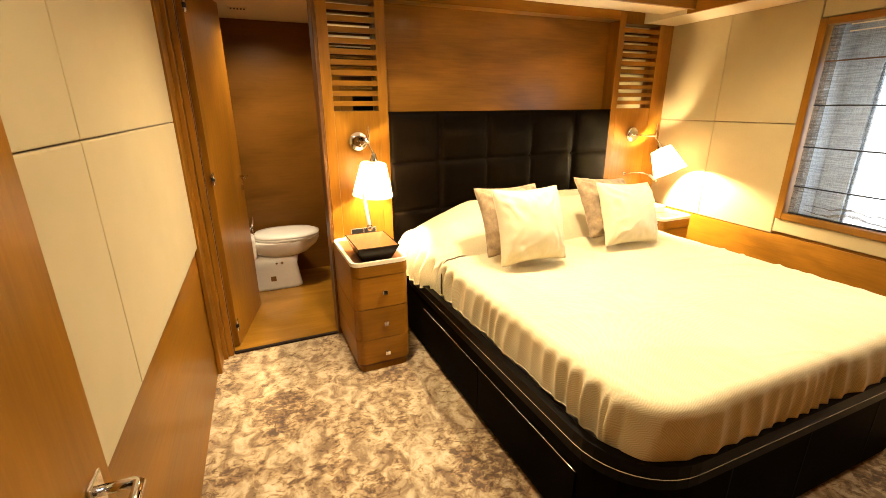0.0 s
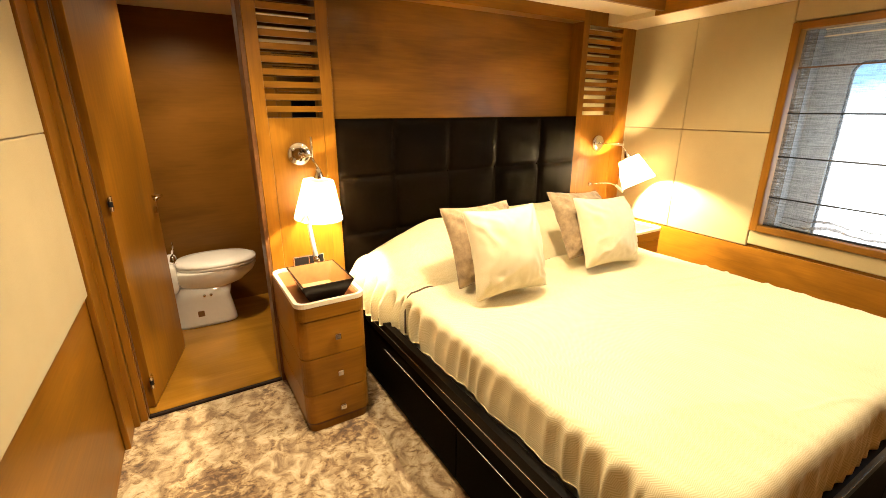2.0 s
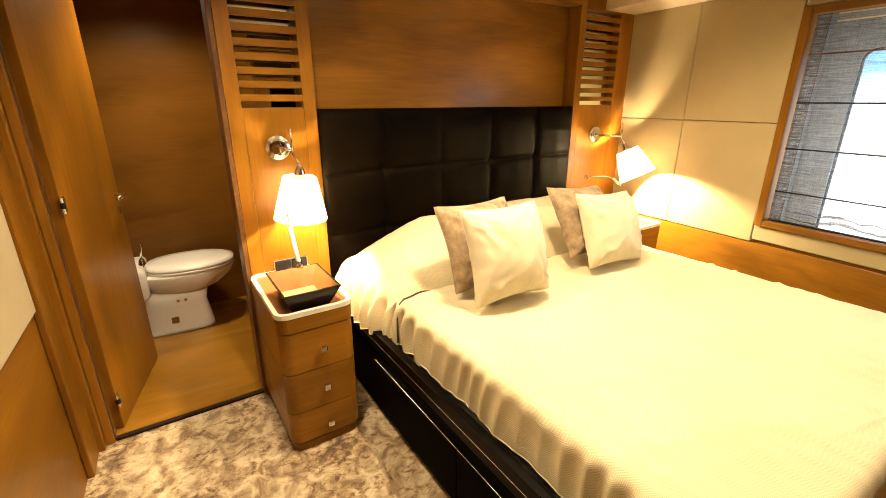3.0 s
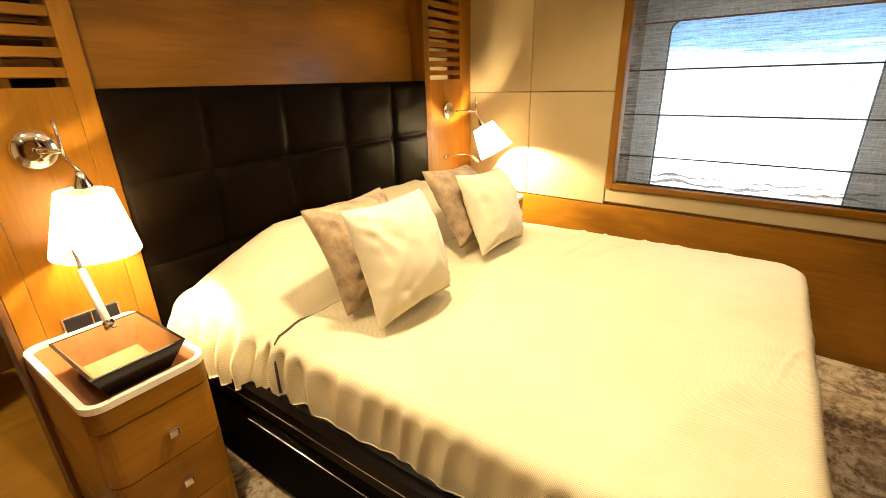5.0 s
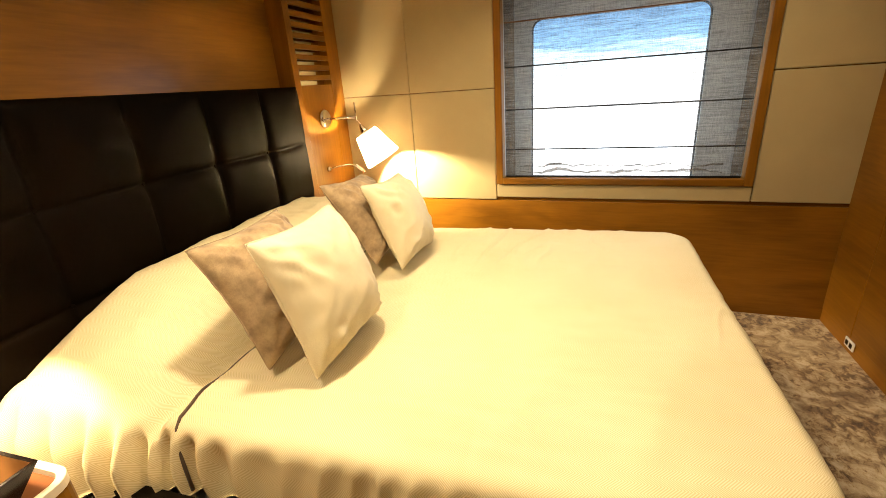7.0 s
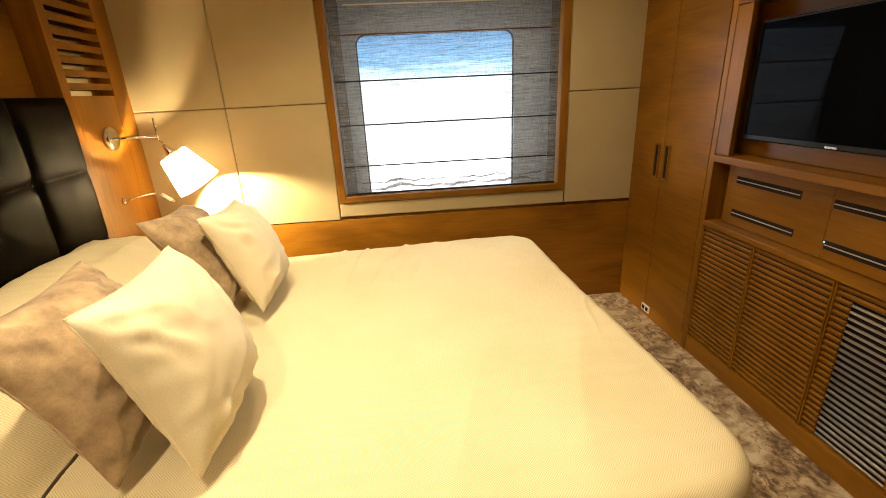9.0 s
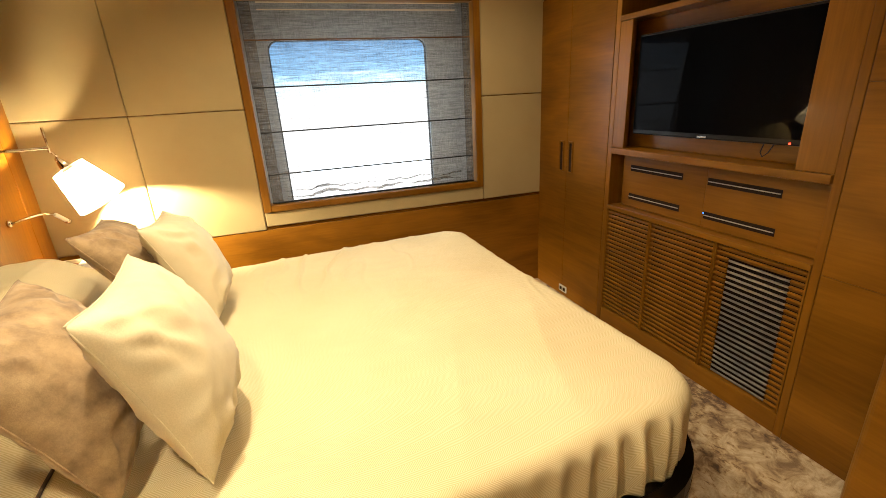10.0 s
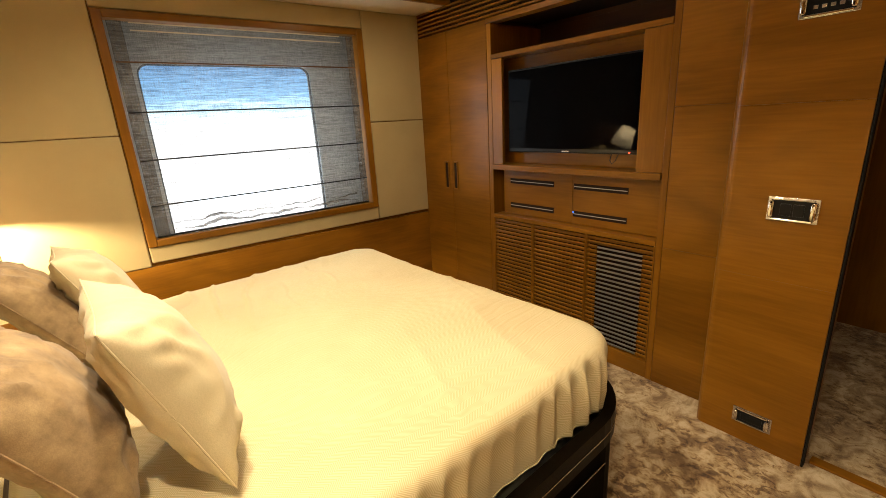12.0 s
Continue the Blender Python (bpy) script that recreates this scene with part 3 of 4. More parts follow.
for x0, x1, hx in ((2.264, 2.614, 2.575), (2.618, XW - 0.002, 2.665)):
    dr = part("door", solid(x0, x1, YT - 0.021, YT, 0.075, 1.80, 0.002), WOOD_X, ward)
    # no hollow is cut: a dark sheet carries the shade of the recess
    part("pull", solid(hx - 0.017, hx + 0.017, YT + 0.0005, YT + 0.004, 0.825, 1.0, 0.002), DARKGAP, dr, "dark sheet painted in as the shade of the pull recess")
    part("pull_lip", ringplate(rounded_outline(-0.022, 0.022, -0.092, 0.092, 0.006, 4), rounded_outline(-0.014, 0.014, -0.084, 0.084, 0.004, 4), 0, 0.008), WOOD_X, dr, "raised wooden pull lip", at=pose(hx, YT + 0.0005, 0.9125, 90, 0, 180))
part("plinth", solid(2.262, XW, YT - 0.03, YT - 0.004, 0.0, 0.073), WOOD_X, ward)
grille = thing("air_grille", WARD, "long slatted cherry air grille above the wardrobe", "grille", "", "structure")
# dark sheet behind the slats stands in for the shade within the grille
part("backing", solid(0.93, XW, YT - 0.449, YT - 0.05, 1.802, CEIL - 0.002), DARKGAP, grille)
sl = part("slat", solid(0.93, XW, 0, 0.035, 0, 0.011, 0.002, 1), WOOD_X, grille, at=pose(0, YT - 0.040, 1.812))
for i in range(1, 6):
    again(sl, pose(0, YT - 0.040, 1.812 + 0.0245 * i))
part("rail", solid(0.93, 2.262, YT - 0.06, YT + 0.004, 1.776, 1.803, 0.002), WOOD_X, grille)

unit = thing("tv_cabinet", WARD, "fitted cherry veneer media cabinet with open shelf and recess", "cabinet")
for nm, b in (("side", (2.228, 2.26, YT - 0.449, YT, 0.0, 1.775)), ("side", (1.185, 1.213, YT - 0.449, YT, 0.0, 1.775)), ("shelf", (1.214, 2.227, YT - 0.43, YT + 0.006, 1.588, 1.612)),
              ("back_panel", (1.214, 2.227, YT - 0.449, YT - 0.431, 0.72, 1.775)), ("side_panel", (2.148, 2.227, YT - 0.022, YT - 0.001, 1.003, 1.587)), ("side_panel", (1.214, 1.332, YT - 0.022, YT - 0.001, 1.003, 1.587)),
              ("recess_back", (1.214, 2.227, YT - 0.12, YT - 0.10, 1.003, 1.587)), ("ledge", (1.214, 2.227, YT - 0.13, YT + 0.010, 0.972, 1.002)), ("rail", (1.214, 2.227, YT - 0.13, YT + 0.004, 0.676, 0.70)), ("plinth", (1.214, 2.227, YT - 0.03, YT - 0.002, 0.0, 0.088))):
    # the back panel takes the darkened veneer, as shade deep in the recess
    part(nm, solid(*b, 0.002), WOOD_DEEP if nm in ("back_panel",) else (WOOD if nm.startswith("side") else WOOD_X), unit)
for x0, x1 in ((1.6965, 2.19), (1.216, 1.6955)):
    dr = part("drawer", solid(x0, x1, YT - 0.11, YT - 0.052, 0.703, 0.969, 0.002), WOOD_X, unit)
    a, b = (1.815, 2.135) if x0 > 1.5 else (1.385, 1.70 - 0.012)
    for zc in (0.903, 0.758):
        # dark strip laid on the drawer front as the shade inside the slot
        part("slot", solid(a, b, YT - 0.0515, YT - 0.0495, zc - 0.0155, zc + 0.0155, 0.0009), DARKGAP, dr, "dark strip painted in as the shade of a vent slot")
        part("slot_bar", solid(a + 0.004, b - 0.004, YT - 0.0492, YT - 0.046, zc - 0.0017, zc + 0.0017), SLOTBAR, dr, "pale bar in the slot")
part("status_light", solid(1.682, 1.687, YT - 0.0455, YT - 0.044, 0.765, 0.770), LED_BLUE, unit, "tiny blue status light")
N_LOUV = 25
for x0, x1 in ((1.928, 2.226), (1.574, 1.924), (1.216, 1.570)):
    # near-black sheet gives the shade between the louvre slats
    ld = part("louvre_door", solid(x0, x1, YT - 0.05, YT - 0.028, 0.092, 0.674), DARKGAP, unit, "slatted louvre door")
    metal = x0 < 1.3
    whole = part("louvre_slat", solid(0, x1 - x0, -0.006, 0.006, -0.0085, 0.0085, 0.002, 1), WOOD_X, ld, at=pose(x0, YT - 0.012, 0.105 + (N_LOUV - 1) * 0.0231, -28, 0, 0))
    if metal:
        end_a = part("louvre_end", solid(0, 0.058, -0.006, 0.006, -0.0085, 0.0085, 0.002, 1), WOOD_X, ld, at=pose(x0, YT - 0.012, 0.105, -28, 0, 0))
        again(end_a, pose(x1 - 0.058, YT - 0.012, 0.105, -28, 0, 0))
        # middle of these slats made pale metallic to imitate the window's reflection
        blade = part("vent_slat", solid(0, x1 - x0 - 0.118, -0.004, 0.004, -0.0047, 0.0047, 0.002, 1), LOUVRE_SHEEN, ld, "pale metallic slat standing in for window sheen on the wood", at=pose(x0 + 0.059, YT - 0.012, 0.105, -28, 0, 0))
    for i in range(1 if metal else 0, N_LOUV - 1):
        z = 0.105 + i * 0.0231
        if metal and i < N_LOUV - 2:
            again(end_a, pose(x0, YT - 0.012, z, -28, 0, 0))
            again(end_a, pose(x1 - 0.058, YT - 0.012, z, -28, 0, 0))
            again(blade, pose(x0 + 0.059, YT - 0.012, z, -28, 0, 0))
        else:
            again(whole, pose(x0, YT - 0.012, z, -28, 0, 0))
    for xs in (x0, x1 - 0.006):
        part("edge", solid(xs, xs + 0.006, YT - 0.027, YT - 0.001, 0.092, 0.674), WOOD, ld)

tv = thing("television", WARD @ pose(1.738, YT - 0.048, 1.295, 0, 0, 0.5), "flat black television set in the cabinet recess, switched off", "television")
part("casing", solid(-0.396, 0.396, -0.045, 0.008, -0.222, 0.222, 0.006), BLACK, tv)
part("screen", solid(-0.384, 0.384, 0.0085, 0.0105, -0.200, 0.212), SCREEN, tv, "black reflective screen")
part("maker_mark", solid(-0.022, 0.022, 0.009, 0.0115, -0.216, -0.209), STEEL, tv, "pale bar mark")
part("power_light", solid(-0.352, -0.346, 0.009, 0.0115, -0.217, -0.211), LED_RED, tv, "tiny red light")
part("bracket", solid(-0.15, 0.15, -0.056, -0.0455, -0.12, 0.12), BLACK, tv)
cable = thing("tv_cable", WARD, "thin black cable loop hanging below the television", "cable")
part("loop", tube([(1.48, YT - 0.045, 1.073), (1.478, YT - 0.03, 1.045), (1.465, YT - 0.025, 1.030), (1.45, YT - 0.03, 1.045), (1.447, YT - 0.05, 1.073)], 0.002, 6), BLACK, cable)
tall = thing("wall_panel_tall", WARD, "tall cherry veneer wall panels beside the cabinet", "wall panel", "", "structure")
for z0, z1 in ((0.0, 0.6742), (0.675, 1.2742), (1.275, CEIL - 0.001)):
    part("panel", solid(0.93, 1.183, YT - 0.03, YT, z0, z1, 0.0015), WOOD_X, tall)
col = thing("wall_column", HERE, "rounded cherry veneer column beside the entrance", "column", "", "structure")
edge = rounded_outline(0.56, 0.925, YC - 0.10, YC, 0.035, 6, (0, 0, 1, 0))
for z0, z1 in ((0.0, 0.6742), (0.675, 1.2642), (1.265, CEIL - 0.001)):
    part("panel", prism(edge, z0, z1), WOOD_X, col)
part("seal", solid(0.553, 0.5595, YC - 0.03, YC - 0.004, 0.0, CEIL - 0.002), RUBBER, col, "black door seal")


def fitting(x0, x1, z0, z1, name, label, kind):
    f = thing(name, pose((x0 + x1) / 2, YC, (z0 + z1) / 2), label, kind)
    a, b = (x1 - x0) / 2, (z1 - z0) / 2
    part("surround", solid(-a, a, 0.0005, 0.0045, -b, b, 0.0015), STEEL, f, "brushed steel plate")
    part("insert", solid(-a + 0.010, a - 0.010, 0.005, 0.0075, -b + 0.009, b - 0.009, 0.001), BLACK, f, "black insert")
    for zc in (-b + 0.006, b - 0.006):
        part("bar", solid(-a + 0.014, a - 0.014, 0.005, 0.011, zc - 0.0035, zc + 0.0035, 0.0015), CHROME, f, "polished chrome bar")
    for side in (-1, 1):
        cheek = rounded_outline(-0.007, 0.007, -b + 0.011, b - 0.011, 0.0065, 5)
        part("cheek", prism(cheek, 0, 0.009, 0.003), CHROME, f, "rounded chrome end piece", True, at=pose(side * (a - 0.013), 0.0078, 0, 90, 0, 180))
    return f


sw = fitting(0.637, 0.777, 0.887, 0.967, "light_switch", "black light switch in a polished chrome surround", "switch")
for x in (-0.018, 0.018):
    part("rocker", solid(x - 0.015, x + 0.015, 0.0077, 0.0105, -0.02, 0.02, 0.002), BLACK, sw)
so = fitting(0.66, 0.788, 0.078, 0.141, "wall_socket", "black wall socket in a polished chrome surround", "socket")
part("flap", solid(-0.035, 0.035, 0.0077, 0.0105, -0.013, 0.013, 0.002), BLACK, so)
tp = fitting(0.63, 0.773, 1.503, 1.60, "control_panel", "black control panel in a polished chrome surround", "control panel")
part("display", solid(-0.03, 0.03, 0.0077, 0.0095, 0.0, 0.025), SCREEN, tp)
for i in range(4):
    part("button", solid(-0.036 + 0.02 * i, -0.024 + 0.02 * i, 0.0077, 0.0105, -0.026, -0.016, 0.001), STEEL, tp)
ou = thing("floor_socket", WARD @ pose(2.60, YT, 0.05), "small white double socket low on the wardrobe", "socket")
part("plate", solid(-0.04, 0.04, 0.0, 0.007, -0.022, 0.022, 0.003), WHITE, ou)
for x in (-0.018, 0.018):
    part("outlet", solid(x - 0.012, x + 0.012, 0.0072, 0.009, -0.012, 0.012, 0.001), DARKGAP, ou)

# entrance: doorway in the corner, corridor behind, leaf folded back on the wall
structure("entrance_sill", solid(-0.33, 0.545, YC - 0.085, YC - 0.045, 0.0, 0.012, 0.003), WOOD_X, HERE, "light wooden entrance threshold", "threshold")
structure("corridor_wall_far", solid(-1.6, 1.6, -1.65, -1.55, 0, CEIL), WOOD, HERE, "cherry veneer corridor wall", "wall")
structure("corridor_wall_left", solid(-1.3, -1.2, -1.549, -0.2, 0, CEIL), WOOD, HERE, "cherry veneer corridor side wall", "wall")
structure("corridor_wall_right", solid(1.3, 1.4, -1.549, YT - 0.551, 0, CEIL), WOOD, HERE, "cherry veneer corridor side wall", "wall")
structure("corridor_wall_front", solid(-1.2, -0.44, -0.25, -0.15, 0, CEIL), WOOD, HERE, "cherry veneer corridor wall", "wall")
structure("corridor_wall_side", solid(0.93, 0.96, YT - 0.551, YT - 0.035, 0, CEIL), WOOD, HERE, "cherry veneer corridor wall", "wall")
structure("corridor_wall_return", solid(0.93, 1.3, YT - 0.6, YT - 0.551, 0, CEIL), WOOD, HERE, "cherry veneer corridor wall", "wall")
lf = thing("door_1", LEFT @ pose(0.03, -2.45, 0), "cherry veneer entrance door folded back against the wall", "door", "", "structure")
part("leaf", solid(0.0, 0.04, 0.0, 0.60, 0.02, 1.94, 0.003), WOOD, lf)
rs = part("handle_plate", solid(0.0405, 0.046, 0.51, 0.56, 0.78, 0.87, 0.004), CHROME, lf, "chrome handle plate")
part("handle", tube([(0.046, 0.535, 0.845), (0.092, 0.535, 0.845), (0.10, 0.53, 0.845), (0.10, 0.41, 0.845)], 0.009), CHROME, lf, "chrome lever handle", True)

# ---------------------------------------------------------------- bed
def askew(outline):
    """The foot of the bed runs a little aslant: longer on the window side."""
    return [(x, y - 0.03 * min(1.0, max(0.0, (x - 0.43) / 1.65)) * min(1.0, max(0.0, -0.9 - y))) for x, y in outline]


bed = thing("bed", BACK, "double bed with a dark brown leather base with rounded corners", "bed")
base_o = askew(rounded_outline(0.440, 2.095, -1.955, 0.0, 0.24, 10, (1, 1, 0, 0)))
part("plinth", prism(askew(rounded_outline(0.465, 2.07, -1.925, 0.0, 0.22, 10, (1, 1, 0, 0))), 0.0, 0.03), BLACK, bed)
part("base", prism(base_o, 0.03, 0.341, 0.004), LEATHER, bed, "dark brown leather-covered bed base", False)
# pale bead stands in for the highlight along the rail's outer edge
part("trim_line", prism(askew(rounded_outline(0.4285, 2.1065, -1.9665, 0.0, 0.251, 10, (1, 1, 0, 0))), 0.386, 0.389), STEEL, bed, "thin pale bead painted in as the highlight on the rail edge")
rail = ringplate(askew(rounded_outline(0.430, 2.105, -1.965, 0.0, 0.25, 10)), askew(rounded_outline(0.463, 2.072, -1.932, -0.03, 0.217, 10)), 0.350, 0.432)
bmesh.ops.bevel(rail, geom=[e for e in rail.edges if min(v.co.z for v in e.verts) > 0.43 and e.calc_face_angle(0) > 1.0], offset=0.014, segments=3, profile=0.5, affect="EDGES")
part("rail", rail, LEATHER_RAIL, bed, "padded dark leather rail", False)
for v0, v1 in ((-1.082, -0.43), (-1.735, -1.088)):
    front = part("drawer_front", solid(0.4335, 0.4405, v0, v1, 0.045, 0.283, 0.002), LEATHER, bed, "dark leather drawer front")
    # pale strip stands in for the highlight on the drawer's top edge
    part("piping", solid(0.4325, 0.4375, v0, v1, 0.2835, 0.2865, 0.001), STEEL, front, "thin pale bead painted in as the highlight on the drawer edge")
for u in (0.85, 1.25, 1.68):
    w = askew([(u, -1.955)])[0][1]
    part("panel_joint", solid(u - 0.002, u + 0.002, w - 0.0015, w + 0.001, 0.035, 0.34), RUBBER, bed, "dark joint between base panels")
part("mattress", prism(rounded_outline(0.56, 1.975, -1.80, -0.02, 0.14, 8, (1, 1, 0, 0)), 0.342, 0.575, 0.03), WHITE, bed, "white mattress")

hb = thing("headboard", BACK, "buttoned dark brown leather headboard in the wall recess", "headboard")
H0, H1, HZ0, HZ1 = 0.407, 2.098, 0.10, 1.366
cols = [0.407, 0.722, 1.072, 1.418, 1.772, 2.098]
rows = [0.10, 0.46, 0.765, 1.067, 1.366]
bmq = bmesh.new()
NU, NZ = 240, 170


def near(v, lines):
    return min(abs(v - q) for q in lines)


verts = []
for j in range(NZ + 1):
    z = HZ0 + (HZ1 - HZ0) * j / NZ
    r = []
    for i in range(NU + 1):
        u = H0 + (H1 - H0) * i / NU
        du, dz = near(u, cols), near(z, rows)
        inner_u, inner_z = near(u, cols[1:-1]), near(z, rows[1:-1])
        puff = (1 - math.exp(-du / 0.022)) ** 0.7 * (1 - math.exp(-dz / 0.022)) ** 0.7
        button = math.exp(-((inner_u ** 2 + inner_z ** 2) / 0.03 ** 2))
        v = -0.002 - 0.022 * puff - 0.006 * min(1.0, du / 0.16) * min(1.0, dz / 0.15) + 0.010 * button
        v += 0.0015 * noise.noise((u * 9, z * 9, 2.0))
        r.append(bmq.verts.new((u, v, z)))
    verts.append(r)
for a, b in zip(verts, verts[1:]):
    for i in range(NU):
        bmq.faces.new((a[i], a[i + 1], b[i + 1], b[i]))
part("padding", bmq, LEATHER, hb, "quilted dark leather padding", True)
part("board", solid(H0, H1, 0.012, 0.099, HZ0, HZ1 - 0.002), LEATHER, hb)
for zc in rows[1:-1]:
    for uc in cols[1:-1]:
        part("button", loft([(0, 0, -0.004, 0.008, 0.008, 2), (0, 0, 0.001, 0.005, 0.005, 2)], 12), LEATHER, hb, at=pose(uc, 0.004, zc, 90, 0, 0))

# bedspread: rings from the middle outwards, then down over the edge in folds
TOPZ, DROP = 0.605, 0.188


def spread_height(u, v):
    """Height of the cover above the mattress: flat, with a long pillow roll at the head."""
    z = 0.012 * noise.noise((u * 1.6, v * 1.6, 0.3)) + 0.004 * noise.noise((u * 7 + v * 3, v * 5, 1.1))
    z += 0.003 * noise.noise((u * 22, v * 9, 4.2))
    ridge = 1 - abs(noise.noise((u * 2.2 + v * 4.5, v * 1.3 - u * 0.8, 6.6))) * 4
    crease = 1 - abs(noise.noise((u * 2.0 + v * 7.5, v * 1.4 - u * 3.0, 3.4))) * 7
    z += 0.0065 * max(0.0, crease) * max(0.0, 0.45 + 1.4 * noise.noise((u * 1.3, v * 1.5, 5.7)))
    z += 0.006 * max(0.0, ridge) * max(0.0, 0.35 + noise.noise((u * 1.7, v * 1.7, 9.1)))
    full = min(1.0, max(0.0, (u - 0.47) / 0.45)) ** 0.85 * min(1.0, max(0.0, (2.085 - u) / 0.22)) ** 0.6
    if v > -0.47:
        w = min(1.0, (v + 0.47) / 0.24)
        z += (0.03 + 0.18 * full) * math.sin(w * math.pi / 2) ** 0.8
        z += 0.012 * w * noise.noise((u * 6, v * 7, 8.0))
        if v > -0.1:
            z -= 0.03 * ((v + 0.1) / 0.1) ** 2
    elif v > -0.52:
        z -= 0.022 * math.sin((v + 0.52) / 0.05 * math.pi)
    return z


ol = []
src = askew(rounded_outline(0.532, 2.045, -1.905, -0.025, 0.12, 14, (1, 1, 0, 0)))
for (ax, ay), (bx, by) in zip(src, src[1:] + src[:1]):
    steps = max(1, int(math.hypot(bx - ax, by - ay) / 0.006))
    ol += [(ax + (bx - ax) * i / steps, ay + (by - ay) * i / steps) for i in range(steps)]
n_ol = len(ol)
ctr = (1.26, -0.95)
bms = bmesh.new()
rings = []
ks = [0.02 + 0.98 * (i / 120) ** 0.7 for i in range(121)]
for kk in ks:
    ring = []
    for x, y in ol:
        px, py = ctr[0] + kk * (x - ctr[0]), ctr[1] + kk * (y - ctr[1])
        ring.append(bms.verts.new((px, py, TOPZ + spread_height(px, py))))
    rings.append(ring)
arc = 0.0
lens = [0.0]
for i in range(n_ol):
    a, b = ol[i], ol[(i + 1) % n_ol]
    arc += math.hypot(b[0] - a[0], b[1] - a[1])
    lens.append(arc)
for d in [0.009 * i for i in range(1, 27)]:
    ring = []
    for i, (x, y) in enumerate(ol):
        p, q = ol[i - 4], ol[(i + 4) % n_ol]
        tx, ty = q[0] - p[0], q[1] - p[1]
        ln = math.hypot(tx, ty) or 1
        nx, ny_ = ty / ln, -tx / ln
        if y > -0.04:
            nx, ny_ = 0.0, 0.0
        s = lens[i]
        h0 = spread_height(x, y)
        r = 0.042
        if d < r * 1.57:
            outw, down = r * math.sin(d / r), r * (1 - math.cos(d / r))
        else:
            outw, down = r + 0.02 * (d - r * 1.57), r + (d - r * 1.57) * 0.99
        hang = min(1.0, d / 0.2)
        lean = 26.0 * noise.noise((s * 1.3, 0, 3.3))
        phase = 2 * math.pi * s / 0.080 + 10.0 * noise.noise((s * 2.3, d * 2.0, 0.7)) + lean * (d - 0.1)
        ridge = 1 - 2 * abs(math.sin(phase / 2)) ** 1.25
        foot = 0.2 if y < -1.82 else 1.0
        wave = foot * ridge * max(0.12, 0.95 + 2.0 * noise.noise((s * 2.1, d * 1.2, 2.2))) + 0.8 * noise.noise((s * 6.5, d * 2.0, 5.2))
        corner = math.exp(-((min(abs(x - 0.532), abs(2.045 - x)) ** 2 + (y + 1.92) ** 2) / 0.2 ** 2))
        outw += math.sin(min(1.0, max(0.0, d - 0.03) / 0.14) * math.pi / 2) * (1 - 0.25 * hang ** 2) * (0.023 + 0.012 * corner) * wave
        if y > -0.50:
            outw += 0.042 * min(1.0, d / 0.12) * min(1.0, (y + 0.50) / 0.1)
            if x < 1.0:
                outw += 0.045 * min(1.0, d / 0.10) * min(1.0, (y + 0.50) / 0.35)
        down = min(down * (1 + h0 / 0.2), DROP + h0)
        if y > -0.04:
            down = min(down, 0.02)
        ring.append(bms.verts.new((x + nx * outw, y + ny_ * outw, TOPZ + h0 - down)))
    rings.append(ring)
bmp = bmesh.new()
twin = {}


def twin_of(v):
    if v not in twin:
        twin[v] = bmp.verts.new(v.co)
    return twin[v]


for a, b in zip(rings, rings[1:]):
    for i in range(n_ol):
        j = (i + 1) % n_ol
        quad = (a[i], a[j], b[j], b[i])
        if sum(v.co.y for v in quad) / 4 > -0.492:
            bmp.faces.new([twin_of(v) for v in quad])
        else:
            bms.faces.new(quad)
bms.faces.new(rings[0])
for v in [v for v in bms.verts if not v.link_faces]:
    bms.verts.remove(v)
spread = thing("bedspread", BACK, "cream herringbone bedspread drawn over mattress and pillows", "bedspread")
part("cover", bms, SPREAD, spread, "", True)
part("pillow_cover", bmp, SPREAD, spread, "cover drawn over the long pillow", True)
# thin dark tube laid along the crease below the pillow roll as its shade
line = []
for i in range(61):
    u = 0.529 + 1.519 * i / 60
    vv = -0.495 - 0.055 * max(0.0, 1 - i / 14) ** 2
    line.append((u, vv, TOPZ + spread_height(u, vv) + 0.003))
drop = [(0.507, -0.558, 0.594), (0.493, -0.564, 0.572), (0.486, -0.57, 0.53), (0.482, -0.576, 0.48), (0.480, -0.58, 0.43)]
part("fold_edge", tube(drop[::-1] + line + [(2.577 - x, y, z) for x, y, z in drop], 0.0045, 6), CREASE_SHADE, spread, "dark brown line drawn in as the shade of the fold crease", True)


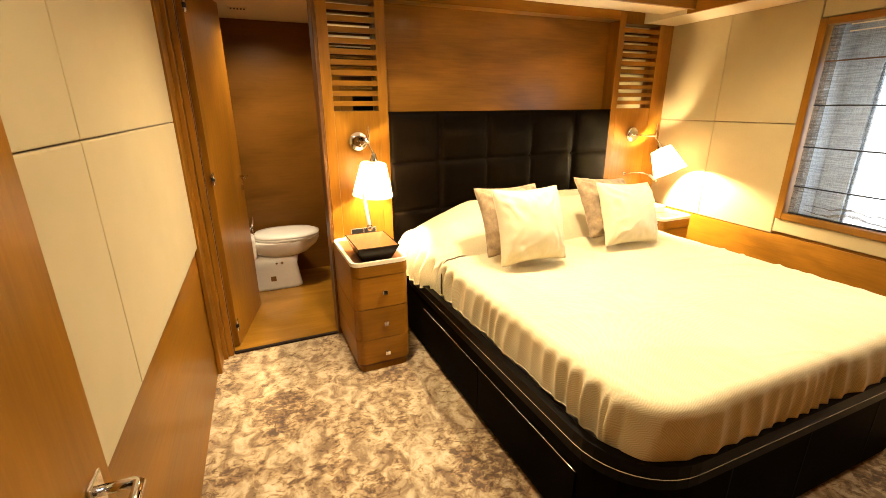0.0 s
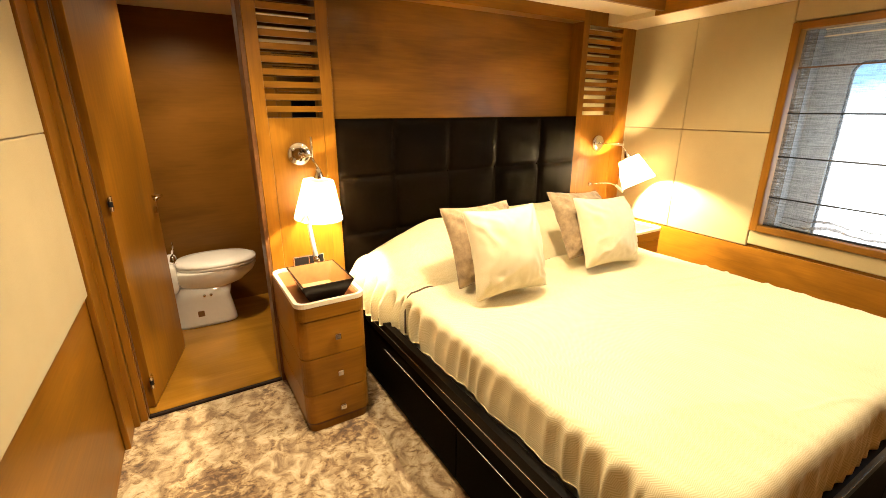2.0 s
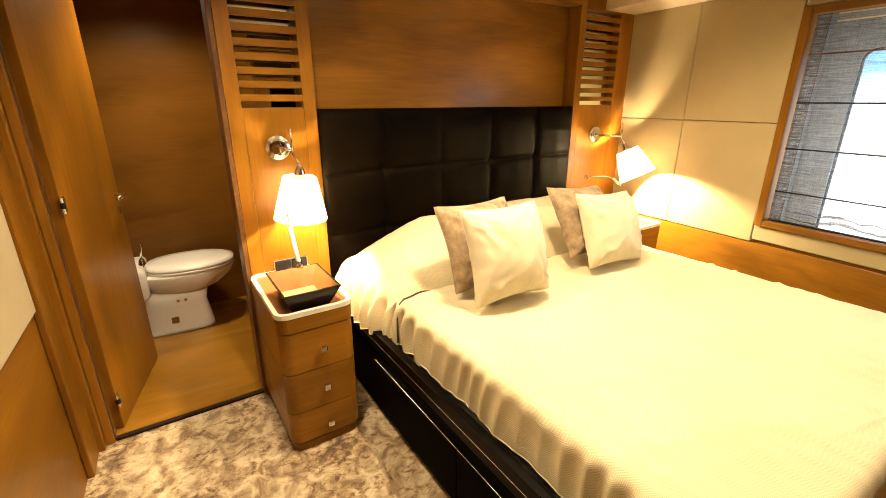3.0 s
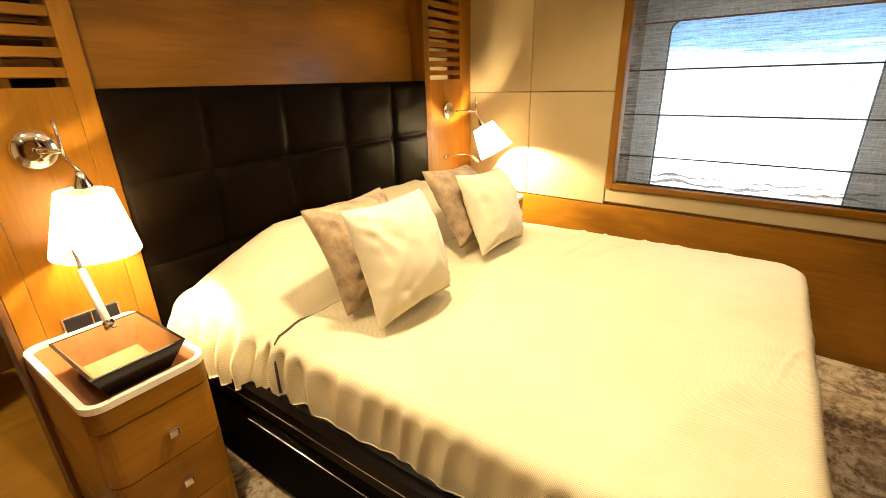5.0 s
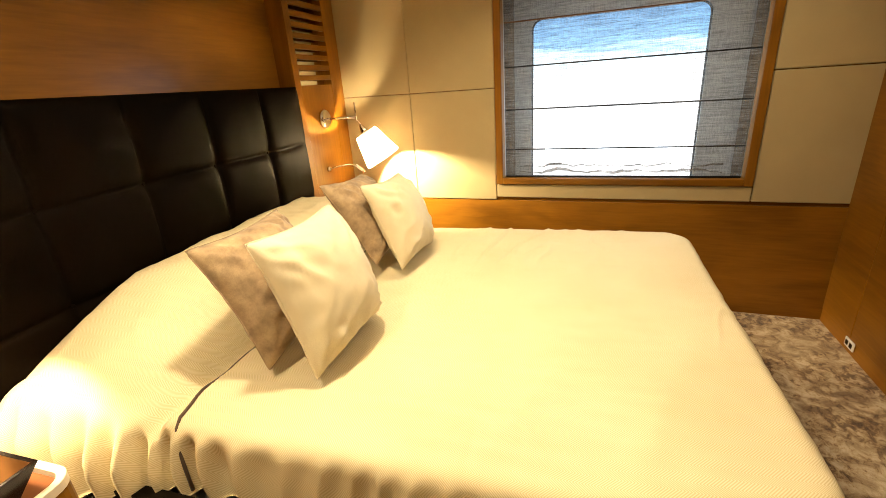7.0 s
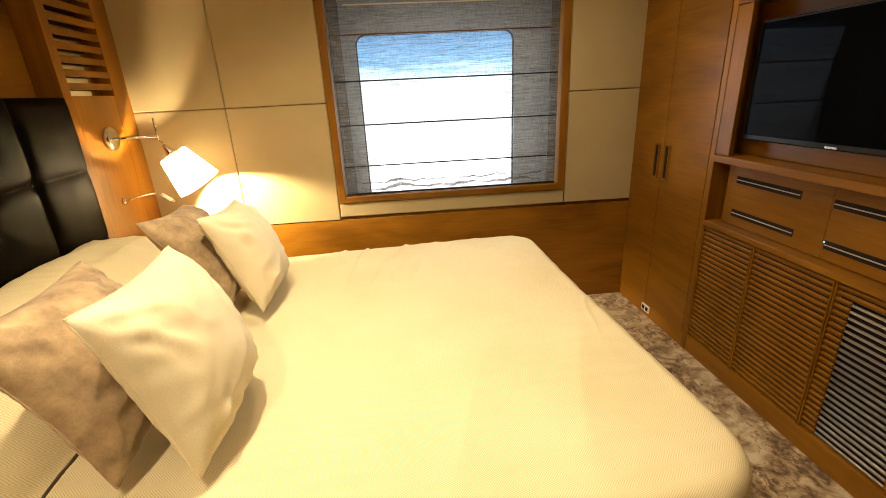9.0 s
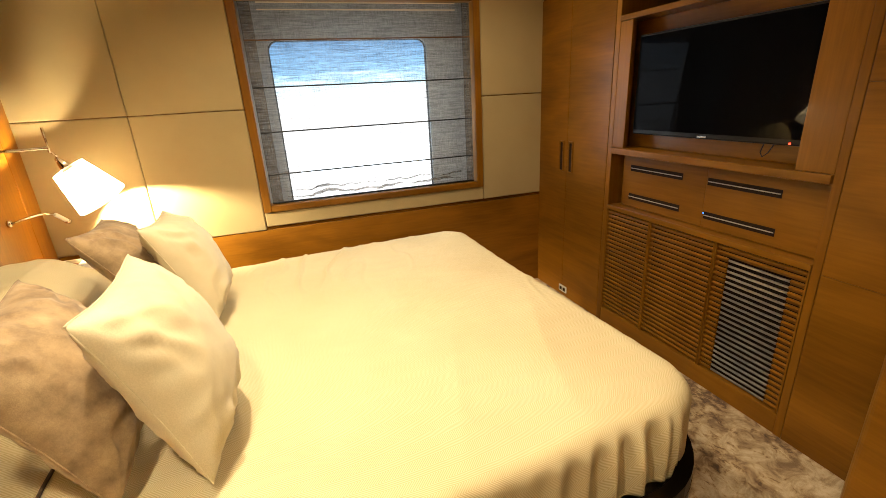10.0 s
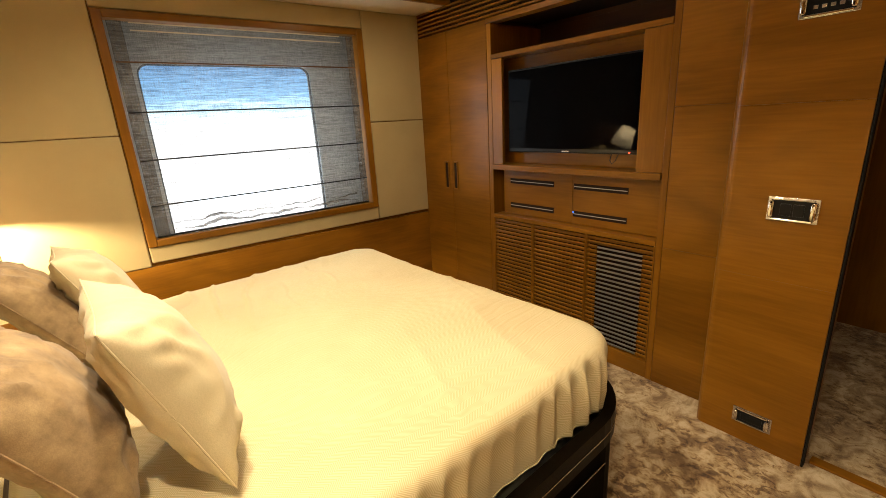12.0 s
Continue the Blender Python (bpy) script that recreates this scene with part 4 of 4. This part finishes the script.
def cushion(at, w, h, thick, material, seed, label):
    """Square scatter cushion with pulled-out corners and slack creases."""
    c = thing("cushion", at, label, "cushion", "scatter cushions on the bed")
    bm = bmesh.new()
    n = 46
    for side in (1, -1):
        rws = []
        for j in range(n + 1):
            rr = []
            for i in range(n + 1):
                a, b = -1 + 2 * i / n, -1 + 2 * j / n
                pull = 0.10
                blunt = 1 - 0.025 * abs(a) ** 9 * abs(b) ** 9
                x = w / 2 * a * blunt * (1 - pull * (1 - b * b) * abs(a) ** 2)
                z = h / 2 * b * blunt * (1 - pull * (1 - a * a) * abs(b) ** 2)
                f = max(0.0, (1 - abs(a) ** 2.6)) ** 0.62 * max(0.0, (1 - abs(b) ** 2.6)) ** 0.62
                y = side * thick / 2 * f * (1.28 if side < 0 else 0.6)
                rim = 1 - f
                y += side * f * 0.009 * noise.noise((x * 9 + seed, z * 9, side * 2.0))
                crease = 1 - 2 * abs(noise.noise((x * 11 + z * 7 + seed, z * 17 - x * 8, seed)))
                y += side * f * (0.12 + rim) * 0.008 * crease + side * f * rim * 0.035 * noise.noise((x * 30 + seed, z * 22, seed))
                rc, ac = math.hypot(1 - abs(a), 1 - abs(b)), math.atan2(1 - abs(b), 1 - abs(a) + 1e-6)
                sharp = 1 - 2 * abs(math.sin(ac * 7 + seed + 3 * noise.noise((a * 2 + seed, b * 2, side * 4.0))))
                y += side * f * 0.013 * sharp * min(1.0, rc / 0.2) * math.exp(-(rc / 0.75) ** 2)
                rr.append(bm.verts.new((x, y, z)))
            rws.append(rr)
        for a, b in zip(rws, rws[1:]):
            for i in range(n):
                bm.faces.new((a[i], a[i + 1], b[i + 1], b[i]))
    bmesh.ops.remove_doubles(bm, verts=bm.verts, dist=0.0005)
    part("cover", bm, material, c, "", True)
    per = [(-1 + 2 * i / 20, -1) for i in range(20)] + [(1, -1 + 2 * i / 20) for i in range(20)] + [(1 - 2 * i / 20, 1) for i in range(20)] + [(-1, 1 - 2 * i / 20) for i in range(21)]
    pts = [(w / 2 * a * (1 - 0.025 * abs(a * b) ** 9) * (1 - 0.10 * (1 - b * b)), 0, h / 2 * b * (1 - 0.025 * abs(a * b) ** 9) * (1 - 0.10 * (1 - a * a))) for a, b in per]
    part("piping", tube(pts, 0.0018, 6), material, c)
    return c


CREAM_L, TAUPE_L = "cream velvet cushion leaning before a taupe one", "taupe velvet cushion leaning against the pillow roll"
cushion(BACK @ pose(0.907, -0.592, 0.805, -26, 1, 4), 0.425, 0.385, 0.16, CUSHION_B, 2.0, TAUPE_L)
cushion(BACK @ pose(0.892, -0.776, 0.817, -20, 1, 0), 0.405, 0.395, 0.17, CUSHION_W, 5.0, CREAM_L)
cushion(BACK @ pose(1.590, -0.590, 0.808, -33, 5, 4), 0.44, 0.39, 0.15, CUSHION_B, 8.0, TAUPE_L)
cushion(BACK @ pose(1.602, -0.736, 0.797, -24, 4, 0), 0.415, 0.375, 0.16, CUSHION_W, 11.0, CREAM_L)


# ---------------------------------------------------------------- bedside furniture
def nightstand(at, label):
    """Three-drawer stand with rounded front edges and a lipped leather top."""
    s = thing("nightstand", at, label, "nightstand", "nightstands beside the bed")
    W, D = 0.30, 0.50
    def shape(inset):
        return rounded_outline(inset, W - inset, -D + inset, -0.002, 0.045 - inset * 0.5, 6, (1, 1, 0, 0))
    part("plinth", prism(shape(0.010), 0.0, 0.035), WOOD, s)
    part("body", prism(shape(0.006), 0.036, 0.575), WOOD_DEEP, s)
    for z0, z1 in ((0.05, 0.192), (0.196, 0.374), (0.378, 0.556)):
        d = part("drawer", prism(shape(0.0), z0, z1, 0.003), WOOD_X, s)
        zc = (z0 + z1) / 2 - (0.015 if z0 < 0.1 else 0)
        kn = part("knob", solid(-0.013, 0.013, -0.022, -0.006, -0.013, 0.013, 0.003), CHROME, d, "square chrome knob", at=pose(0.16, -D, zc))
        part("knob_stem", solid(-0.005, 0.005, -0.006, 0.004, -0.005, 0.005), CHROME, d, at=pose(0.16, -D, zc))
    part("top", prism(shape(-0.002), 0.56, 0.620, 0.003), WOOD_X, s)
    o, i = rounded_outline(-0.003, W + 0.003, -D - 0.003, -0.002, 0.047, 6), rounded_outline(0.014, W - 0.014, -D + 0.014, -0.019, 0.03, 6)
    part("lip", ringplate(o, i, 0.6205, 0.640), TRAYLIP, s, "cream leather lip round the top")
    part("inlay", prism(rounded_outline(0.015, W - 0.015, -D + 0.015, -0.02, 0.03, 6), 0.6205, 0.626), TRAYPAD, s, "red-brown leather inlay")
    return s


nightstand(BACK @ pose(0.025, 0, 0), "cherry wood nightstand with three drawers beside the bed")
nightstand(BACK @ pose(2.20, 0, 0), "cherry wood nightstand on the window side of the bed")
bowl = thing("tray_bowl", BACK @ pose(0.168, -0.355, 0.6265), "square dark lacquered bowl with tan inside, empty, on the nightstand", "bowl")
bmw = bmesh.new()
secs = [(0.075, 0.10, 0.0), (0.112, 0.148, 0.088), (0.104, 0.14, 0.088), (0.070, 0.094, 0.010)]
rg = [[bmw.verts.new((sx * a, sy * b, z)) for sx, sy in ((-1, -1), (1, -1), (1, 1), (-1, 1))] for a, b, z in secs]
for a, b in zip(rg[:2], rg[1:3]):
    for i in range(4):
        bmw.faces.new((a[i], a[(i + 1) % 4], b[(i + 1) % 4], b[i]))
bmw.faces.new(rg[0][::-1])
part("shell", bmw, BOWL, bowl, "dark lacquered shell")
bmi = bmesh.new()
q1 = [bmi.verts.new((v[0] * 0.104, v[1] * 0.14, 0.0878)) for v in ((-1, -1), (1, -1), (1, 1), (-1, 1))]
q2 = [bmi.verts.new((v[0] * 0.070, v[1] * 0.094, 0.010)) for v in ((-1, -1), (1, -1), (1, 1), (-1, 1))]
for i in range(4):
    bmi.faces.new((q1[i], q1[(i + 1) % 4], q2[(i + 1) % 4], q2[i]))
bmi.faces.new(q2)
part("lining", bmi, BOWLIN, bowl, "tan lacquered lining")
box = thing("tissue_box", BACK @ pose(2.36, -0.25, 0.6265), "small white box on the nightstand", "box")
part("carton", solid(-0.09, 0.09, -0.055, 0.055, 0.0, 0.05, 0.006), WHITE, box)
plate = thing("bedside_socket", BACK @ pose(0.215, 0.0, 0.656), "black double socket in a steel surround above the nightstand", "socket")
part("surround", solid(-0.079, 0.079, -0.006, -0.0005, -0.033, 0.033, 0.003), STEEL, plate)
for x in (-0.038, 0.038):
    part("insert", solid(x - 0.036, x + 0.036, -0.0085, -0.0062, -0.028, 0.028, 0.002), BLACK, plate)


def sconce(root, rod_u, rod_v, shade_m, label):
    """Wall lamp: chrome rosette, swing arm, upright stem, tapered shade on a yoke."""
    s = thing("wall_lamp", root, label, "wall lamp", "bedside wall lamps")
    inv = root.inverted()
    part("rosette", loft([(0, 0, 0.0005, 0.056, 0.056, 2), (0, 0, 0.014, 0.056, 0.056, 2), (0, 0, 0.022, 0.048, 0.048, 2), (0, 0, 0.024, 0.02, 0.02, 2)], 36), CHROME, s, "round chrome wall plate", True, at=pose(0, 0, 0, 90, 0, 0))
    part("arm", tube([(0, -0.02, 0), (0, -0.05, 0), (rod_u, rod_v, 0)], 0.007), CHROME, s, "chrome swing arm", True)
    part("stem", tube([(rod_u, rod_v, -0.02), (rod_u, rod_v, 0.085)], 0.005), CHROME, s, "upright chrome stem", True)
    top = inv @ shade_m @ Vector((0, 0, 0.235))
    part("yoke", tube([(rod_u, rod_v, -0.015), tuple((Vector((rod_u, rod_v, -0.015)) + top) / 2 + Vector((0.0, -0.012, -0.004))), tuple(top)], 0.005), CHROME, s, "curved chrome yoke", True)
    bmx = bmesh.new()
    n = 48
    prof = [(0.112, 0.0), (0.112, 0.003), (0.069, 0.178), (0.068, 0.181)]
    r_ = [[bmx.verts.new((r * math.cos(2 * math.pi * i / n), r * math.sin(2 * math.pi * i / n), z)) for i in range(n)] for r, z in prof]
    for a, b in zip(r_, r_[1:]):
        for i in range(n):
            bmx.faces.new((a[i], a[(i + 1) % n], b[(i + 1) % n], b[i]))
    sh = part("shade", bmx, SHADE, s, "glowing cream parchment shade", True, at=inv @ shade_m)
    part("cap", loft([(0, 0, 0.170, 0.024, 0.024, 2), (0, 0, 0.200, 0.023, 0.023, 2), (0, 0, 0.222, 0.014, 0.014, 2), (0, 0, 0.237, 0.010, 0.010, 2)], 24), CHROME, sh, "chrome shade cap", True)
    part("top_disc", loft([(0, 0, 0.175, 0.0572, 0.0572, 2), (0, 0, 0.177, 0.0572, 0.0572, 2)], 32), SHADE, sh, "pale inner disc")
    for a in (0, 120, 240):
        part("spoke", tube([(0.028, 0, 0.179), (0.068, 0, 0.179)], 0.002, 6), CHROME, sh, "thin chrome spoke", at=pose(0, 0, 0, 0, 0, a))
    part("bulb", loft([(0, 0, 0.128, 0.006, 0.006, 2), (0, 0, 0.135, 0.012, 0.012, 2), (0, 0, 0.169, 0.010, 0.010, 2)], 16), READGLOW, sh, "glowing bulb", True)
    return s


sconce(BACK @ pose(0.215, 0, 1.205), 0.035, -0.11, SHADE_L, "chrome swing-arm wall lamp with a lit cream shade above the nightstand")
sconce(BACK @ pose(2.335, 0, 1.178), 0.03, -0.20, SHADE_R, "chrome swing-arm wall lamp with a tilted lit cream shade")


def reading_light(at, pts, label):
    r = thing("reading_light", at, label, "reading light", "bedside reading lights")
    part("base", loft([(0, 0, 0.0005, 0.016, 0.016, 2), (0, 0, 0.012, 0.014, 0.014, 2)], 20), CHROME, r, "round chrome base", True, at=pose(0, 0, 0, 90, 0, 0))
    part("neck", tube(pts[:-1], 0.0045), CHROME, r, "flexible chrome neck", True)
    a, b = Vector(pts[-2]), Vector(pts[-1])
    d = (b - a).normalized()
    part("head", tube([a, a + (b - a) * 0.5, b], 0.0095, 14), WHITE, r, "slim white lamp head", True)
    part("collar", tube([b, b + d * 0.022], 0.0125, 14), CHROME, r, "chrome end collar", True)
    return r


reading_light(BACK @ pose(0.21, 0, 0.93), [(0, -0.01, 0), (-0.01, -0.12, 0.025), (-0.04, -0.24, 0.03), (-0.058, -0.33, 0.0), (-0.067, -0.435, -0.115)], "chrome gooseneck reading light with a slim white head")
reading_light(BACK @ pose(2.30, 0, 0.885), [(0, -0.01, 0), (0.05, -0.06, 0.01), (0.11, -0.09, 0.008), (0.16, -0.11, -0.01), (0.21, -0.125, -0.05)], "chrome gooseneck reading light beside the bed")

# ---------------------------------------------------------------- bathroom things
wc = thing("toilet", pose(0.02, 3.42, 0.012, 0, 0, 2), "white porcelain toilet with closed lid on the wooden floor", "toilet")
part("pedestal", loft([(-0.075, 0, 0.0, 0.20, 0.115, 4), (-0.075, 0, 0.02, 0.197, 0.112, 4), (-0.08, 0, 0.18, 0.178, 0.100, 4), (-0.07, 0, 0.27, 0.19, 0.11, 3)], 36), PORCELAIN, wc, "", True)
part("bowl", loft([(-0.02, 0, 0.235, 0.10, 0.08, 2.2), (0.0, 0, 0.28, 0.20, 0.13, 2.3), (0.015, 0, 0.34, 0.255, 0.165, 2.4), (0.02, 0, 0.385, 0.272, 0.178, 2.4), (0.02, 0, 0.395, 0.268, 0.175, 2.4)], 40), PORCELAIN, wc, "", True)
part("seat", loft([(0.045, 0, 0.396, 0.245, 0.178, 2.3), (0.045, 0, 0.41, 0.25, 0.182, 2.3), (0.045, 0, 0.415, 0.247, 0.18, 2.3)], 40), PORCELAIN, wc, "", True)
part("lid", loft([(0.045, 0, 0.416, 0.248, 0.18, 2.3), (0.045, 0, 0.432, 0.25, 0.182, 2.3), (0.035, 0, 0.444, 0.225, 0.16, 2.3), (0.03, 0, 0.450, 0.15, 0.1, 2.2)], 40), PORCELAIN, wc, "closed white lid", True)
part("back_box", solid(-0.36, -0.19, -0.17, 0.17, 0.27, 0.46, 0.03, 4), PORCELAIN, wc, "", True)
part("access_cap", solid(-0.115, -0.075, -0.1115, -0.100, 0.070, 0.110, 0.003), BOWLIN, wc, "small square access cap")
part("bolt", loft([(0, 0, 0, 0.010, 0.010, 2), (0, 0, 0.012, 0.007, 0.007, 2)], 12), CHROME, wc, "chrome bolt cap", True, at=pose(-0.06, -0.104, 0.215, 90, 0, 0))
part("bolt", loft([(0, 0, 0, 0.010, 0.010, 2), (0, 0, 0.012, 0.007, 0.007, 2)], 12), CHROME, wc, "chrome bolt cap", True, at=pose(-0.02, -0.104, 0.215, 90, 0, 0))
fl = thing("flush_valve", pose(-0.175, 3.32, 0.472), "small chrome bidet valve on the toilet back", "valve")
part("valve_body", loft([(0, 0, 0, 0.022, 0.022, 2), (0, 0, 0.02, 0.02, 0.02, 2), (0, 0, 0.05, 0.012, 0.012, 2)], 18), CHROME, fl, "", True)
part("lever", tube([(0, 0, 0.05), (0.01, 0, 0.12), (0.012, 0, 0.14)], 0.006), CHROME, fl, "", True)
